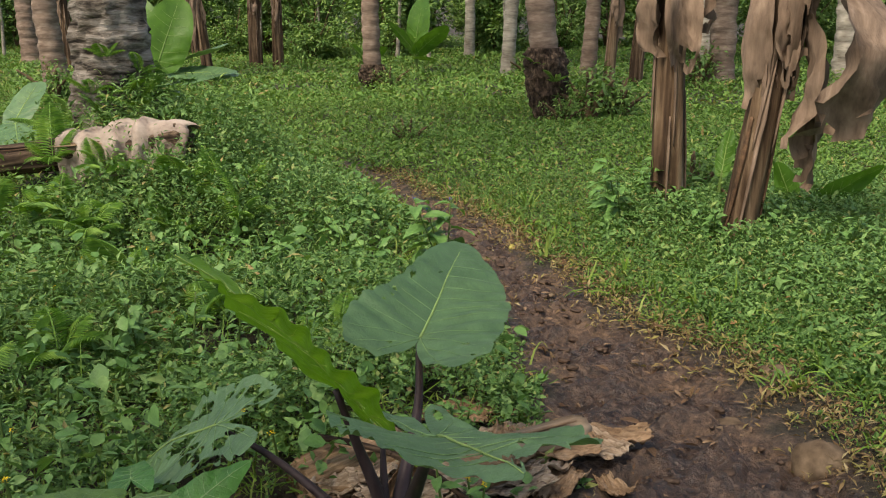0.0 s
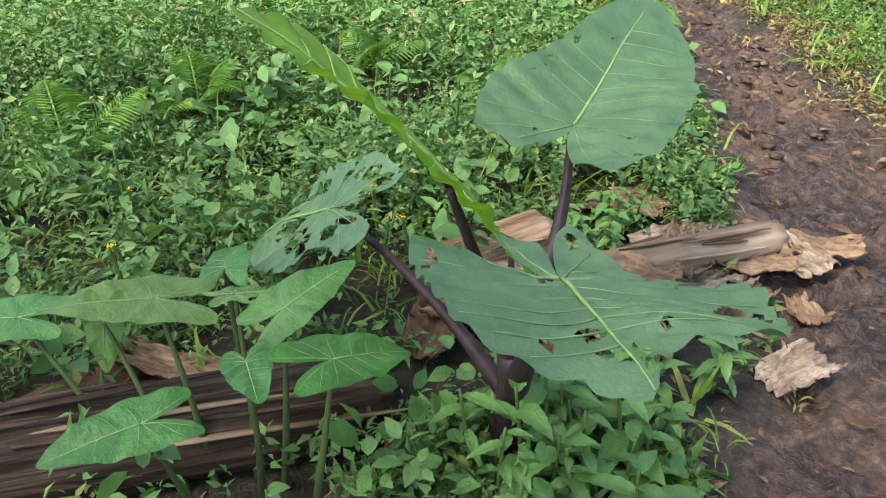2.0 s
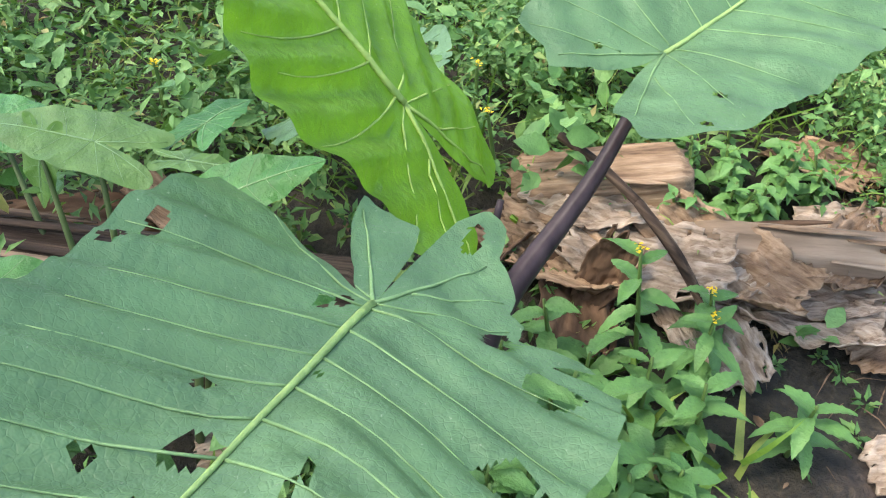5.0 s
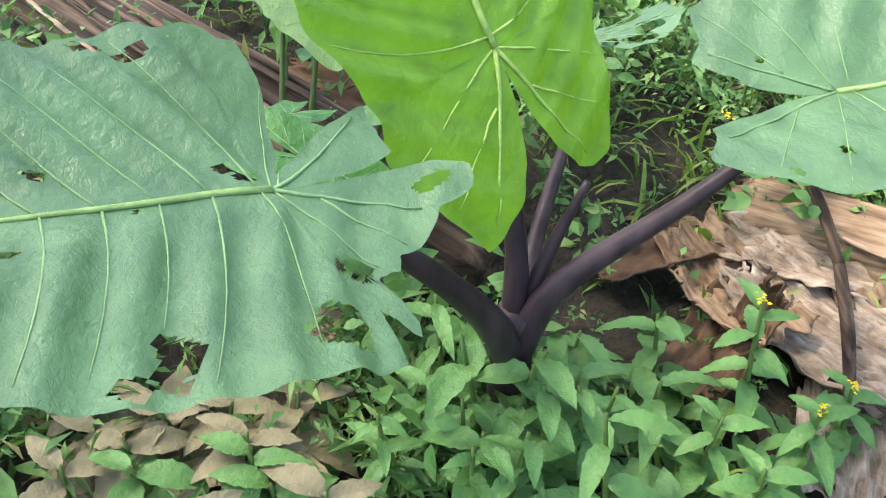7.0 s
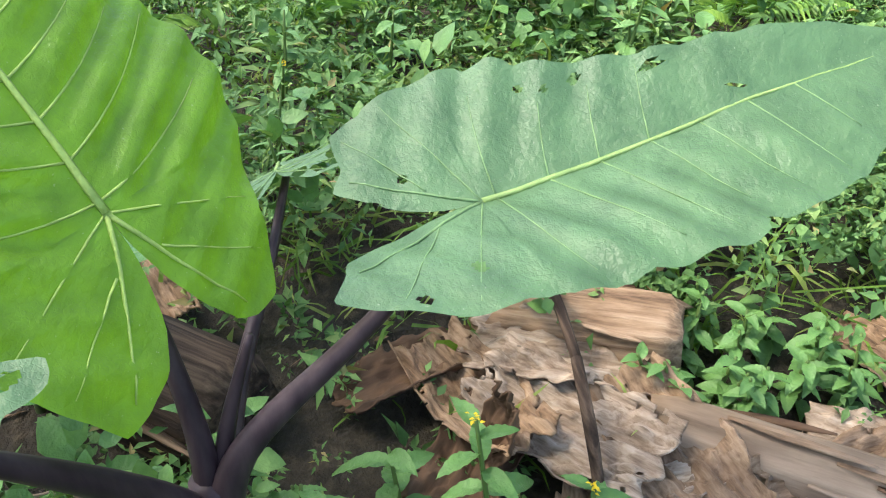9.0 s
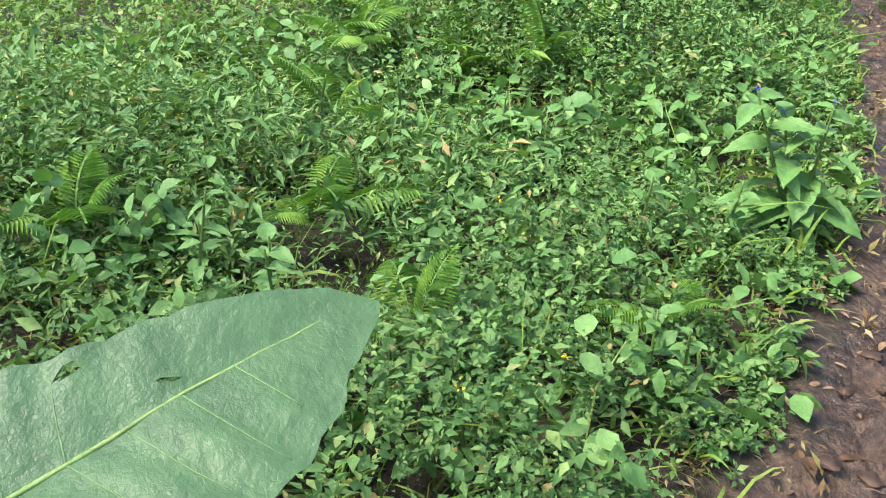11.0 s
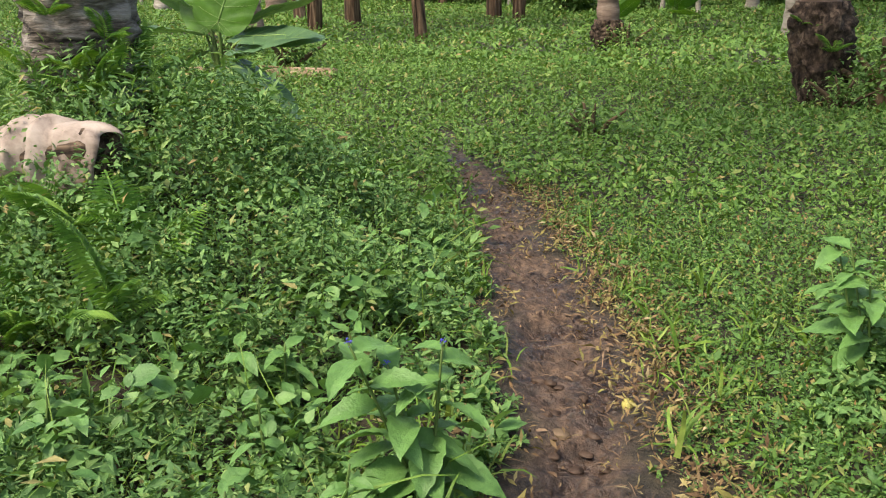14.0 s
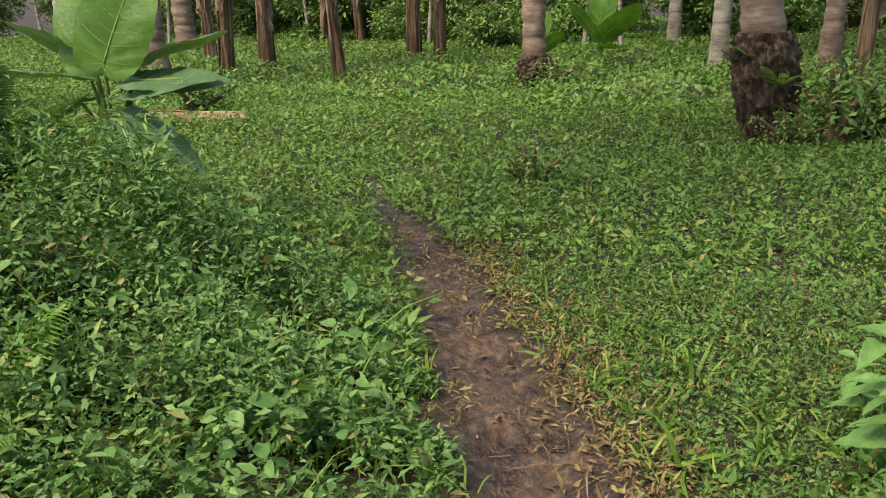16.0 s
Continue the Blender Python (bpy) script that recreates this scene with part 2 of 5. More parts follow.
def ground_material():
    m, t, nt, lk, b = nodes_of("soil_and_mud")
    at = nt.new("ShaderNodeAttribute")
    at.attribute_name = "mud"
    fine = noise_node(nt, lk, 26.0, 6.0, 0.65)
    big = noise_node(nt, lk, 2.2, 4.0)
    soil = ramp_node(nt, lk, fine.outputs["Fac"], [(0.3, (0.012, 0.010, 0.006)), (0.55, (0.032, 0.025, 0.014)), (0.75, (0.075, 0.055, 0.032))])
    mud = ramp_node(nt, lk, fine.outputs["Fac"], [(0.32, (0.020, 0.012, 0.008)), (0.5, (0.072, 0.044, 0.029)), (0.72, (0.17, 0.112, 0.074))])
    wet = ramp_node(nt, lk, big.outputs["Fac"], [(0.42, (0.55, 0.52, 0.52)), (0.6, (1.1, 1.06, 1.0))])
    mud_c = mix_node(nt, lk, 1.0, mud.outputs["Color"], wet.outputs["Color"], "MULTIPLY")
    lk.new(mix_node(nt, lk, at.outputs["Fac"], soil.outputs["Color"], mud_c), b.inputs["Base Color"])
    rr = ramp_node(nt, lk, big.outputs["Fac"], [(0.42, (0.26, 0.26, 0.26)), (0.58, (0.72, 0.72, 0.72))])
    lk.new(mix_node(nt, lk, at.outputs["Fac"], (0.9, 0.9, 0.9), rr.outputs["Color"]), b.inputs["Roughness"])
    lumps = noise_node(nt, lk, 11.0, 5.0, 0.6)
    both = nt.new("ShaderNodeMath")
    both.operation = "MULTIPLY_ADD"
    lk.new(fine.outputs["Fac"], both.inputs[0])
    both.inputs[1].default_value = 0.45
    lk.new(lumps.outputs["Fac"], both.inputs[2])
    bump_on(nt, lk, b, both.outputs[0], 1.0, 0.045)
    return m


M_GROUND = ground_material()


# ---- building helpers ----
def part(name, bm, material, parent=None, label="", smooth=True):
    me = bpy.data.meshes.new(name)
    bm.to_mesh(me)
    bm.free()
    me.materials.append(material)
    if smooth:
        me.shade_smooth()
    ob = new(name, me)
    if parent is not None:
        ob.parent = parent
    if label:
        ob["label"] = label
    return ob


def array_mesh(name, verts, faces, material, parent=None, smooth=False):
    """A mesh from numpy arrays that the code has worked out."""
    me = bpy.data.meshes.new(name)
    me.from_pydata(np.asarray(verts, dtype=float).reshape(-1, 3), [], np.asarray(faces, dtype=int))
    me.materials.append(material)
    if smooth:
        me.shade_smooth()
    me.update()
    ob = new(name, me)
    if parent is not None:
        ob.parent = parent
    return ob


def thing(name, place, label, category, group="", kind=""):
    ob = new(name)
    ob.empty_display_size = 0.05
    ob.matrix_world = place if isinstance(place, Matrix) else Matrix.Translation(place)
    return tagged(ob, label, category, group, kind)


def bezier(points, n):
    """A smooth line through a few points."""
    p = [Vector(q) for q in points]
    p = [p[0] * 2 - p[1]] + p + [p[-1] * 2 - p[-2]]
    out = []
    spans = len(p) - 3
    for i in range(n + 1):
        s = i / n * spans
        k = min(int(s), spans - 1)
        u = s - k
        a, b, c, d = p[k:k + 4]
        out.append(0.5 * ((2 * b) + (c - a) * u + (2 * a - 5 * b + 4 * c - d) * u * u + (3 * b - a - 3 * c + d) * u ** 3))
    return out


def tube(bm, points, radii, sides=8, n=12, wobble=0.0, seed=0.0, flat=1.0):
    """A tapering tube along a smooth line."""
    line = bezier(points, n)
    rings = []
    ref = Vector((0.31, 0.17, 0.93))
    for i, q in enumerate(line):
        d = (line[min(i + 1, n)] - line[max(i - 1, 0)]).normalized()
        if abs(d.dot(ref)) > 0.97:
            ref = Vector((0.9, 0.3, 0.1))
        a = d.cross(ref).normalized()
        b = d.cross(a)
        s = i / n * (len(radii) - 1)
        k = min(int(s), len(radii) - 2)
        r = radii[k] + (radii[k + 1] - radii[k]) * (s - k)
        ring = []
        for j in range(sides):
            t = 2 * math.pi * j / sides
            w = r * (1 + wobble * noise.noise((3 * math.cos(t), 3 * math.sin(t), q.length * 6 + seed)))
            ring.append(bm.verts.new(q + a * (w * math.cos(t)) + b * (w * flat * math.sin(t))))
        rings.append(ring)
    for r0, r1 in zip(rings, rings[1:]):
        for j in range(sides):
            bm.faces.new((r0[j], r0[(j + 1) % sides], r1[(j + 1) % sides], r1[j]))
    bm.faces.new(rings[0][::-1])
    bm.faces.new(rings[-1])


LEAF4 = (np.array([(0, 0, 0), (0.38, 0.5, 0.09), (0.38, -0.5, 0.09), (0.45, 0, -0.02), (1, 0, -0.10)]),
         np.array([(0, 3, 1), (0, 2, 3), (1, 3, 4), (3, 2, 4)]))
LEAF8 = (np.array([(0, 0, 0), (0.2, 0.36, 0.06), (0.2, -0.36, 0.06), (0.25, 0, -0.02), (0.52, 0.48, 0.05), (0.52, -0.48, 0.05), (0.55, 0, -0.03), (0.82, 0.22, -0.05), (0.82, -0.22, -0.05), (1, 0, -0.14)]),
         np.array([(0, 3, 1), (0, 2, 3), (1, 3, 6), (1, 6, 4), (3, 2, 6), (2, 5, 6), (4, 6, 7), (6, 5, 8), (6, 8, 7), (7, 8, 9)]))
LEAF2 = (np.array([(0, 0, 0), (0.45, 0.5, 0.07), (0.45, -0.5, 0.07), (1, 0, -0.08)]), np.array([(0, 2, 1), (1, 2, 3)]))
BLADE = (np.array([(0, 0.5, 0), (0, -0.5, 0), (0.45, 0.42, 0.22), (0.45, -0.42, 0.22), (0.8, 0.25, 0.2), (0.8, -0.25, 0.2), (1, 0, 0.05)]),
         np.array([(0, 1, 3), (0, 3, 2), (2, 3, 5), (2, 5, 4), (4, 5, 6)]))


def leaf_arrays(base, azimuth, pitch, roll, length, width, shape=LEAF4):
    """Places many small leaves at once; angles in radians."""
    v, f = shape
    n = len(base)
    loc = np.empty((n, len(v), 3))
    loc[:, :, 0] = v[None, :, 0] * length[:, None]
    loc[:, :, 1] = v[None, :, 1] * width[:, None]
    loc[:, :, 2] = v[None, :, 2] * length[:, None]
    cr, sr = np.cos(roll)[:, None], np.sin(roll)[:, None]
    y, z = loc[:, :, 1] * cr - loc[:, :, 2] * sr, loc[:, :, 1] * sr + loc[:, :, 2] * cr
    cp, sp = np.cos(pitch)[:, None], np.sin(pitch)[:, None]
    x, z = loc[:, :, 0] * cp - z * sp, loc[:, :, 0] * sp + z * cp
    ca, sa = np.cos(azimuth)[:, None], np.sin(azimuth)[:, None]
    out = np.stack((x * ca - y * sa, x * sa + y * ca, z), axis=2) + base[:, None, :]
    faces = f[None, :, :] + (np.arange(n) * len(v))[:, None, None]
    return out.reshape(-1, 3), faces.reshape(-1, 3)


# ---- lie of the land ----
TRACK = [(2.3, -3.0, 0.65), (2.05, 0.0, 0.62), (1.80, 1.6, 0.52), (1.60, 2.8, 0.50), (1.40, 3.5, 0.48), (1.06, 4.3, 0.42), (0.55, 5.0, 0.29), (0.14, 5.7, 0.22),
         (-0.25, 6.25, 0.20), (-0.75, 6.9, 0.20), (-1.2, 7.4, 0.19), (-1.8, 8.05, 0.16), (-2.45, 8.7, 0.13), (-3.1, 9.3, 0.08), (-3.8, 10.0, 0.03)]
_t = np.array([(q.x, q.y, q.z) for q in bezier(TRACK, 160)])


def track_gap(x, y):
    """How far a place lies outside the trodden track (negative on it), and on which side."""
    x, y = np.atleast_1d(x).astype(float), np.atleast_1d(y).astype(float)
    gap, side = np.empty(len(x)), np.empty(len(x))
    for s in range(0, len(x), 20000):
        dx, dy = x[s:s + 20000, None] - _t[None, :, 0], y[s:s + 20000, None] - _t[None, :, 1]
        d = np.hypot(dx, dy)
        k = d.argmin(axis=1)
        gap[s:s + 20000] = d[np.arange(len(k)), k] - _t[k, 2]
        side[s:s + 20000] = np.sign(dx[np.arange(len(k)), k])
    return gap, side


def waves(x, y, seed, scale):
    """A cheap smooth noise, about -1 to 1."""
    r = np.random.default_rng(seed)
    v = np.zeros_like(np.asarray(x, dtype=float))
    for k in range(7):
        a, f = r.uniform(0, 6.283), scale * r.uniform(0.6, 1.9)
        v += np.sin((x * math.cos(a) + y * math.sin(a)) * f + r.uniform(0, 6.283))
    return v / 3.0


def land(x, y):
    x, y = np.atleast_1d(x).astype(float), np.atleast_1d(y).astype(float)
    h = 0.02 * waves(x, y, 3, 2.0) + 0.05 * waves(x, y, 4, 0.35) * np.clip((np.hypot(x, y - 4) - 4) / 8, 0, 1)
    h += 0.54 * np.exp(-(((x + 3.1) / 1.15) ** 2 + ((y - 6.45) / 0.85) ** 2))
    gap, _ = track_gap(x, y)
    gap = gap + 0.05 * waves(x, y, 5, 9.0)
    on = np.clip(-gap / 0.12, 0, 1)
    h -= 0.035 * on
    h += on * (0.020 * waves(x, y, 6, 16.0) - 0.030 * np.abs(waves(x, y, 8, 26.0)) ** 0.8 + 0.012 * waves(x, y, 10, 60.0) + 0.02)
    return h


def ground_z(x, y):
    return float(land(x, y)[0])


def build_ground():
    def axis(lo, hi, step, far):
        mid = np.arange(lo, hi, step)
        grow = np.cumsum(step * 1.28 ** np.arange(1, 40))
        grow = grow[grow < far]
        return np.concatenate((lo - grow[::-1], mid, hi - step + grow))
    xs, ys = axis(-3.0, 2.8, 0.023, 400), axis(0.8, 9.5, 0.023, 400)
    X, Y = np.meshgrid(xs, ys)
    x, y = X.ravel(), Y.ravel()
    v = np.stack((x, y, land(x, y)), axis=1)
    n = len(xs)
    i = (np.arange(len(ys) - 1)[:, None] * n + np.arange(n - 1)[None, :]).ravel()
    f = np.stack((i, i + 1, i + n + 1, i + n), axis=1)
    ob = array_mesh("ground", v, f, M_GROUND, smooth=True)
    gap, _ = track_gap(x, y)
    gap = gap + 0.07 * waves(x, y, 5, 9.0) + 0.04 * waves(x, y, 9, 30.0)
    mud = np.clip(0.5 - gap / 0.14, 0, 1)
    a = ob.data.attributes.new("mud", "FLOAT", "POINT")
    a.data.foreach_set("value", mud.astype(np.float32))
    return tagged(ob, "dark soil with a wet brown muddy footpath", "ground", kind="structure")


build_ground()


# ---- the large elephant ear plant ----
SAGITTATE = [(0, 1.0), (8, 0.93), (18, 0.80), (35, 0.64), (60, 0.545), (90, 0.51), (115, 0.51), (138, 0.53), (150, 0.54), (158, 0.49), (165, 0.34), (171, 0.15), (176, 0.06), (180, 0.04)]


# reach of the blade edge round the stalk's junction, in metres by degrees from the tip
FAR_BLADE = [(-180, .03), (-175, .06), (-166, .12), (-157, .185), (-145, .18), (-132, .215), (-114, .20), (-90, .19), (-67, .195), (-53, .195), (-39, .22), (-27, .26), (-20, .30), (-15, .36),
             (-11, .43), (-8, .48), (-5, .55), (-2, .62), (1, .67), (4, .63), (8, .575), (13, .53), (19, .47), (25, .41), (32, .36), (40, .33), (50, .28), (63, .24), (76, .22), (96, .21),
             (117, .235), (130, .245), (142, .26), (147, .27), (153, .225), (162, .20), (168, .12), (175, .06), (180, .03)]
YOUNG_BLADE = [(-180, .03), (-172, .08), (-166, .15), (-160, .21), (-154, .235), (-145, .25), (-133, .235), (-118, .22), (-100, .24), (-83, .275), (-70, .30), (-58, .325), (-45, .34), (-33, .36),
               (-20, .40), (-10, .45), (0, .50), (10, .45), (22, .39), (35, .345), (52, .31), (62, .30), (72, .275), (82, .235), (92, .225), (104, .24), (122, .235), (137, .245), (148, .26),
               (156, .235), (165, .20), (172, .15), (177, .08), (180, .03)]
EATEN_BLADE = [(-180, .10), (-176, .15), (-166, .155), (-158, .165), (-152, .17), (-146, .13), (-140, .06), (-128, .03), (-117, .09), (-112, .16), (-106, .21), (-83, .225), (-60, .255), (-48, .285),
               (-39, .33), (-31, .375), (-24, .40), (-13, .415), (-7, .44), (-2, .475), (0, .475), (2, .42), (6, .385), (12, .365), (14, .42), (17, .37), (28, .385), (36, .36), (44, .32),
               (53, .295), (62, .275), (75, .25), (90, .24), (95, .17), (99, .22), (103, .20), (106, .14), (116, .15), (125, .14), (133, .155), (152, .17), (160, .21), (168, .21), (174, .17), (178, .06), (180, .03)]


def outline(table, deg):
    a = np.array(table, dtype=float)
    return float(np.interp(deg if a[0, 0] < 0 else abs(deg), a[:, 0], a[:, 1]))


def big_leaf(parent, junction, along, across, length, leaf_mat, vein_mat, label, holes=(), width=1.0, droop=0.10, cup=0.06, ripple=0.012,
             seed=1, table=SAGITTATE, rings=56, spokes=240, ribs=7, bites=0.05, vein=0.0046, rib_mat=None, back=-0.16, relief=0.0065, form=None):
    """A broad arrow-shaped leaf blade on its junction with the stalk, with raised veins and eaten holes."""
    rib_mat = rib_mat or M_MIDRIB
    u = Vector(along).normalized()
    v = Vector(across)
    v = (v - u * v.dot(u)).normalized()
    w = u.cross(v)
    if w.z < 0:
        w = -w
    J = Vector(junction)

    def edge(deg):
        r = outline(table, deg) * (1.0 if form else length)
        s = (0.25 if form else 1.0) * noise.noise((math.cos(radians(deg)) * 2.2, math.sin(radians(deg)) * 2.2, seed * 3.1)) * 0.06
        b = noise.noise((math.cos(radians(deg)) * 9, math.sin(radians(deg)) * 9, seed * 7.7))
        return r * (1 + s - bites * max(0.0, b - 0.1) * 2.2)

    def surface(a, c, lift=0.0):
        """a along the midrib, c across it, in metres."""
        q = math.hypot(a, c) / length
        deg = math.degrees(math.atan2(c, a))
        h = (-droop if a > 0 else back) * length * (a / length) ** 2 + cup * abs(c) - 0.55 * cup * c * c / length * 4
        if form:
            front, rear_bend, left, left_bend, right, right_bend, twist, tip_bend = form
            h = ((front if a > 0 else rear_bend) * a * a + tip_bend * max(a, 0.0) ** 3 / length + (left_bend if c < 0 else right_bend) * c * c + twist * a * c) / length + (left if c < 0 else right) * abs(c)
        h += relief * length * math.cos(2 * math.pi * ribs * (a / length - 0.55 * abs(c) / length)) * min(1, abs(c) / (0.15 * length)) * (0.5 if a < 0 else 1)
        h += ripple * math.sin(math.radians(deg) * 7 + seed * 2.0) * min(1.0, q * 1.6) ** 3
        h += ripple * 0.6 * noise.noise((a * 9, c * 9, seed))
        return J + u * a + v * (c * width) + w * (h + lift)

    bm = bmesh.new()
    grid = []
    for j in range(spokes):
        deg = -180 + 360 * (j + 0.5) / spokes
        R, t = edge(deg), radians(deg)
        grid.append([(math.cos(t) * R * k / rings, math.sin(t) * R * k / rings) for k in range(1, rings + 1)])
    centre = bm.verts.new(surface(0, 0))
    vs = [[bm.verts.new(surface(a, c)) for a, c in row] for row in grid]

    def eaten(a, c):
        for ha, hc, ra, rc in holes:
            ha, hc, ra, rc = ha * length, hc * length, ra * length, rc * length
            if ((a - ha) / ra) ** 2 + ((c - hc) / rc) ** 2 < 1 + 0.75 * noise.noise((a * 45, c * 45, seed)):
                return True
        return False
    for j in range(spokes):
        if j == spokes - 1:
            continue
        p, q = vs[j], vs[(j + 1) % spokes]
        bm.faces.new((centre, p[0], q[0]))
        for k in range(rings - 1):
            a = (grid[j][k][0] + grid[j + 1][k + 1][0]) / 2
            c = (grid[j][k][1] + grid[j + 1][k + 1][1]) / 2
            if not eaten(a, c):
                bm.faces.new((p[k], p[k + 1], q[k + 1], q[k]))
    bmesh.ops.delete(bm, geom=[x for x in bm.verts if not x.link_faces], context="VERTS")
    blade = part("leaf_blade", bm, leaf_mat, parent, label)

    def vein_line(points, r0, r1, name="vein"):
        pts = [(a, c) for a, c in points if not eaten(a, c)]
        if len(pts) > 2:
            bm = bmesh.new()
            tube(bm, [surface(a, c, r0 * 0.3) for a, c in pts], [r0, r1], 5, max(6, len(pts)), flat=0.8)
            part(name, bm, vein_mat if name == "vein" else rib_mat, blade)
    tip = edge(0) * 0.97
    vein_line([(tip * i / 12, 0) for i in range(13)], vein, vein * 0.25, "midrib")
    for s in (1, -1):
        rear = radians(152 * s)
        R = edge(152 * s) * 0.9
        vein_line([(math.cos(rear) * R * i / 8, math.sin(rear) * R * i / 8 * (1 - 0.25 * (1 - i / 8))) for i in range(9)], vein * 0.6, vein * 0.2)
        for i in range(ribs):
            a0 = tip * (0.03 + 0.80 * i / ribs)
            line = []
            for k in range(8):
                q = k / 7
                reach = length * 0.62 * q
                a, c = a0 + reach * 0.42 * (0.6 + 0.6 * q) - (0.12 * length * q if i == 0 else 0), s * reach * 0.9
                if math.hypot(a, c) < edge(math.degrees(math.atan2(c, a))) * 0.96:
                    line.append((a, c))
            vein_line(line, vein * 0.34, vein * 0.12)
        for k, dd in enumerate((112, 132)):
            R = edge(dd * s) * 0.92
            b = R * 0.35
            o = (math.cos(rear) * b, math.sin(rear) * b) if k != 0 else (0, 0)
            t = radians(dd * s)
            e = (math.cos(t) * R, math.sin(t) * R)
            vein_line([(o[0] + (e[0] - o[0]) * i / 6, o[1] + (e[1] - o[1]) * i / 6) for i in range(7)], vein * 0.32, vein * 0.12)
    return blade


ear = thing("elephant_ear_plant", (0, 0, 0), "large elephant ear plant with insect-eaten blue-green leaves on dark purple stalks", "plant")
crown_of = Vector((0.668, 2.577, 0.31))
big_leaf(ear, (0.593, 2.967, 0.679), (-0.145, 0.982, 0.121), (0.986, 0.134, 0.099), 0.585, M_EAR, M_VEIN, "blue-green arrow-shaped leaf blade with few holes",
         holes=[(-0.14, -0.10, 0.012, 0.012), (0.19, -0.21, 0.011, 0.010), (0.24, -0.18, 0.012, 0.010), (0.32, -0.19, 0.016, 0.012), (0.48, -0.14, 0.03, 0.012), (-0.10, 0.24, 0.014, 0.02), (-0.23, 0.30, 0.015, 0.015),
                (0.50, 0.33, 0.025, 0.022), (-0.23, -0.06, 0.03, 0.012), (0.64, -0.03, 0.008, 0.010)],
         seed=1, table=FAR_BLADE, bites=0.03, relief=0.0075, form=(0.082, 0.047, 0.591, -0.198, 0.161, -0.554, -0.379, -0.065))
big_leaf(ear, (0.576, 2.521, 0.721), (-0.423, -0.442, 0.791), (0.714, -0.70, -0.009), 0.50, M_EAR_YOUNG, M_VEIN_YOUNG, "bright yellow-green young leaf blade seen upright",
         seed=2, bites=0.0, ripple=0.013, rib_mat=M_VEIN_YOUNG, vein=0.0062, table=YOUNG_BLADE, relief=0.015, form=(-0.038, -0.126, -0.049, -0.239, 0.009, 0.284, 0.047, -0.061))
big_leaf(ear, (0.908, 2.287, 0.752), (0.587, -0.734, 0.342), (0.804, 0.577, -0.141), 0.45, M_EAR, M_VEIN, "blue-green leaf blade eaten full of ragged holes",
         holes=[(0.15, -0.43, 0.05, 0.018), (0.24, -0.46, 0.035, 0.018), (0.08, -0.08, 0.025, 0.018), (0.04, -0.05, 0.03, 0.014), (-0.36, 0.10, 0.045, 0.022), (-0.05, 0.26, 0.045, 0.035), (0.09, 0.42, 0.07, 0.070),
                (0.41, 0.39, 0.035, 0.05), (0.45, 0.43, 0.028, 0.04), (0.52, 0.45, 0.035, 0.028), (0.46, -0.12, 0.03, 0.022), (0.61, -0.05, 0.05, 0.042), (0.70, -0.17, 0.022, 0.018), (0.76, -0.04, 0.025, 0.02),
                (0.81, 0.01, 0.045, 0.038), (0.89, 0.03, 0.035, 0.028), (0.32, 0.02, 0.010, 0.010), (0.63, 0.13, 0.05, 0.009)],
         seed=3, bites=0.02, table=EATEN_BLADE, relief=0.011, form=(0.013, 0.57, 0.02, 0.337, 0.004, 0.052, 0.168, -0.037))
r_old = random.Random(17)
SLITS = [(math.cos(q) * d, math.sin(q) * d, 0.035 + 0.05 * abs(math.cos(q)), 0.02 + 0.035 * abs(math.sin(q))) for q, d in [(r_old.uniform(-2.9, 2.9), r_old.uniform(0.2, 0.42)) for _ in range(30)]]
big_leaf(ear, (0.085, 2.721, 0.452), (-0.85, 0.02, -0.36), (0.22, -0.93, -0.28), 0.38, M_EAR, M_VEIN, "old leaf blade eaten to a net of holes",
         holes=SLITS, width=1.0, droop=0.25, cup=-0.10, seed=4, bites=0.25)



def stalk(parent, points, radii, material, name="petiole", sides=10):
    bm = bmesh.new()
    tube(bm, points, radii, sides, 16, wobble=0.08, seed=points[0][0])
    return part(name, bm, material, parent)


stalk(ear, [(0.63, 2.59, -0.05), (0.65, 2.583, 0.12), crown_of + Vector((0, 0, 0.03))], [0.036, 0.034, 0.028], M_PETIOLE, "stem_base", 14)
stalk(ear, [crown_of - Vector((0, 0, 0.07)), (0.672, 2.635, 0.40), (0.652, 2.80, 0.55), (0.593, 2.955, 0.668)], [0.030, 0.020, 0.013, 0.008], M_PETIOLE)
stalk(ear, [crown_of - Vector((0, 0, 0.07)), (0.642, 2.573, 0.41), (0.60, 2.55, 0.56), (0.568, 2.516, 0.707)], [0.026, 0.017, 0.012, 0.008], M_PETIOLE)
stalk(ear, [crown_of - Vector((0, 0, 0.07)), (0.73, 2.52, 0.40), (0.82, 2.41, 0.59), (0.898, 2.292, 0.738)], [0.030, 0.022, 0.014, 0.008], M_PETIOLE)
stalk(ear, [crown_of - Vector((0, 0, 0.09)), (0.50, 2.62, 0.33), (0.28, 2.69, 0.40), (0.078, 2.737, 0.436)], [0.022, 0.014, 0.010, 0.007], M_PETIOLE)
stalk(ear, [crown_of - Vector((0, 0, 0.07)), (0.640, 2.610, 0.40), (0.615, 2.66, 0.54)], [0.018, 0.012, 0.005], M_PETIOLE, "sheath")


# ---- taros with heart-shaped leaves ----
HEART = [(0, 1.0), (7, 0.92), (18, 0.74), (35, 0.57), (60, 0.46), (90, 0.43), (112, 0.46), (132, 0.56), (145, 0.64), (153, 0.62), (161, 0.48), (168, 0.28), (174, 0.13), (180, 0.05)]


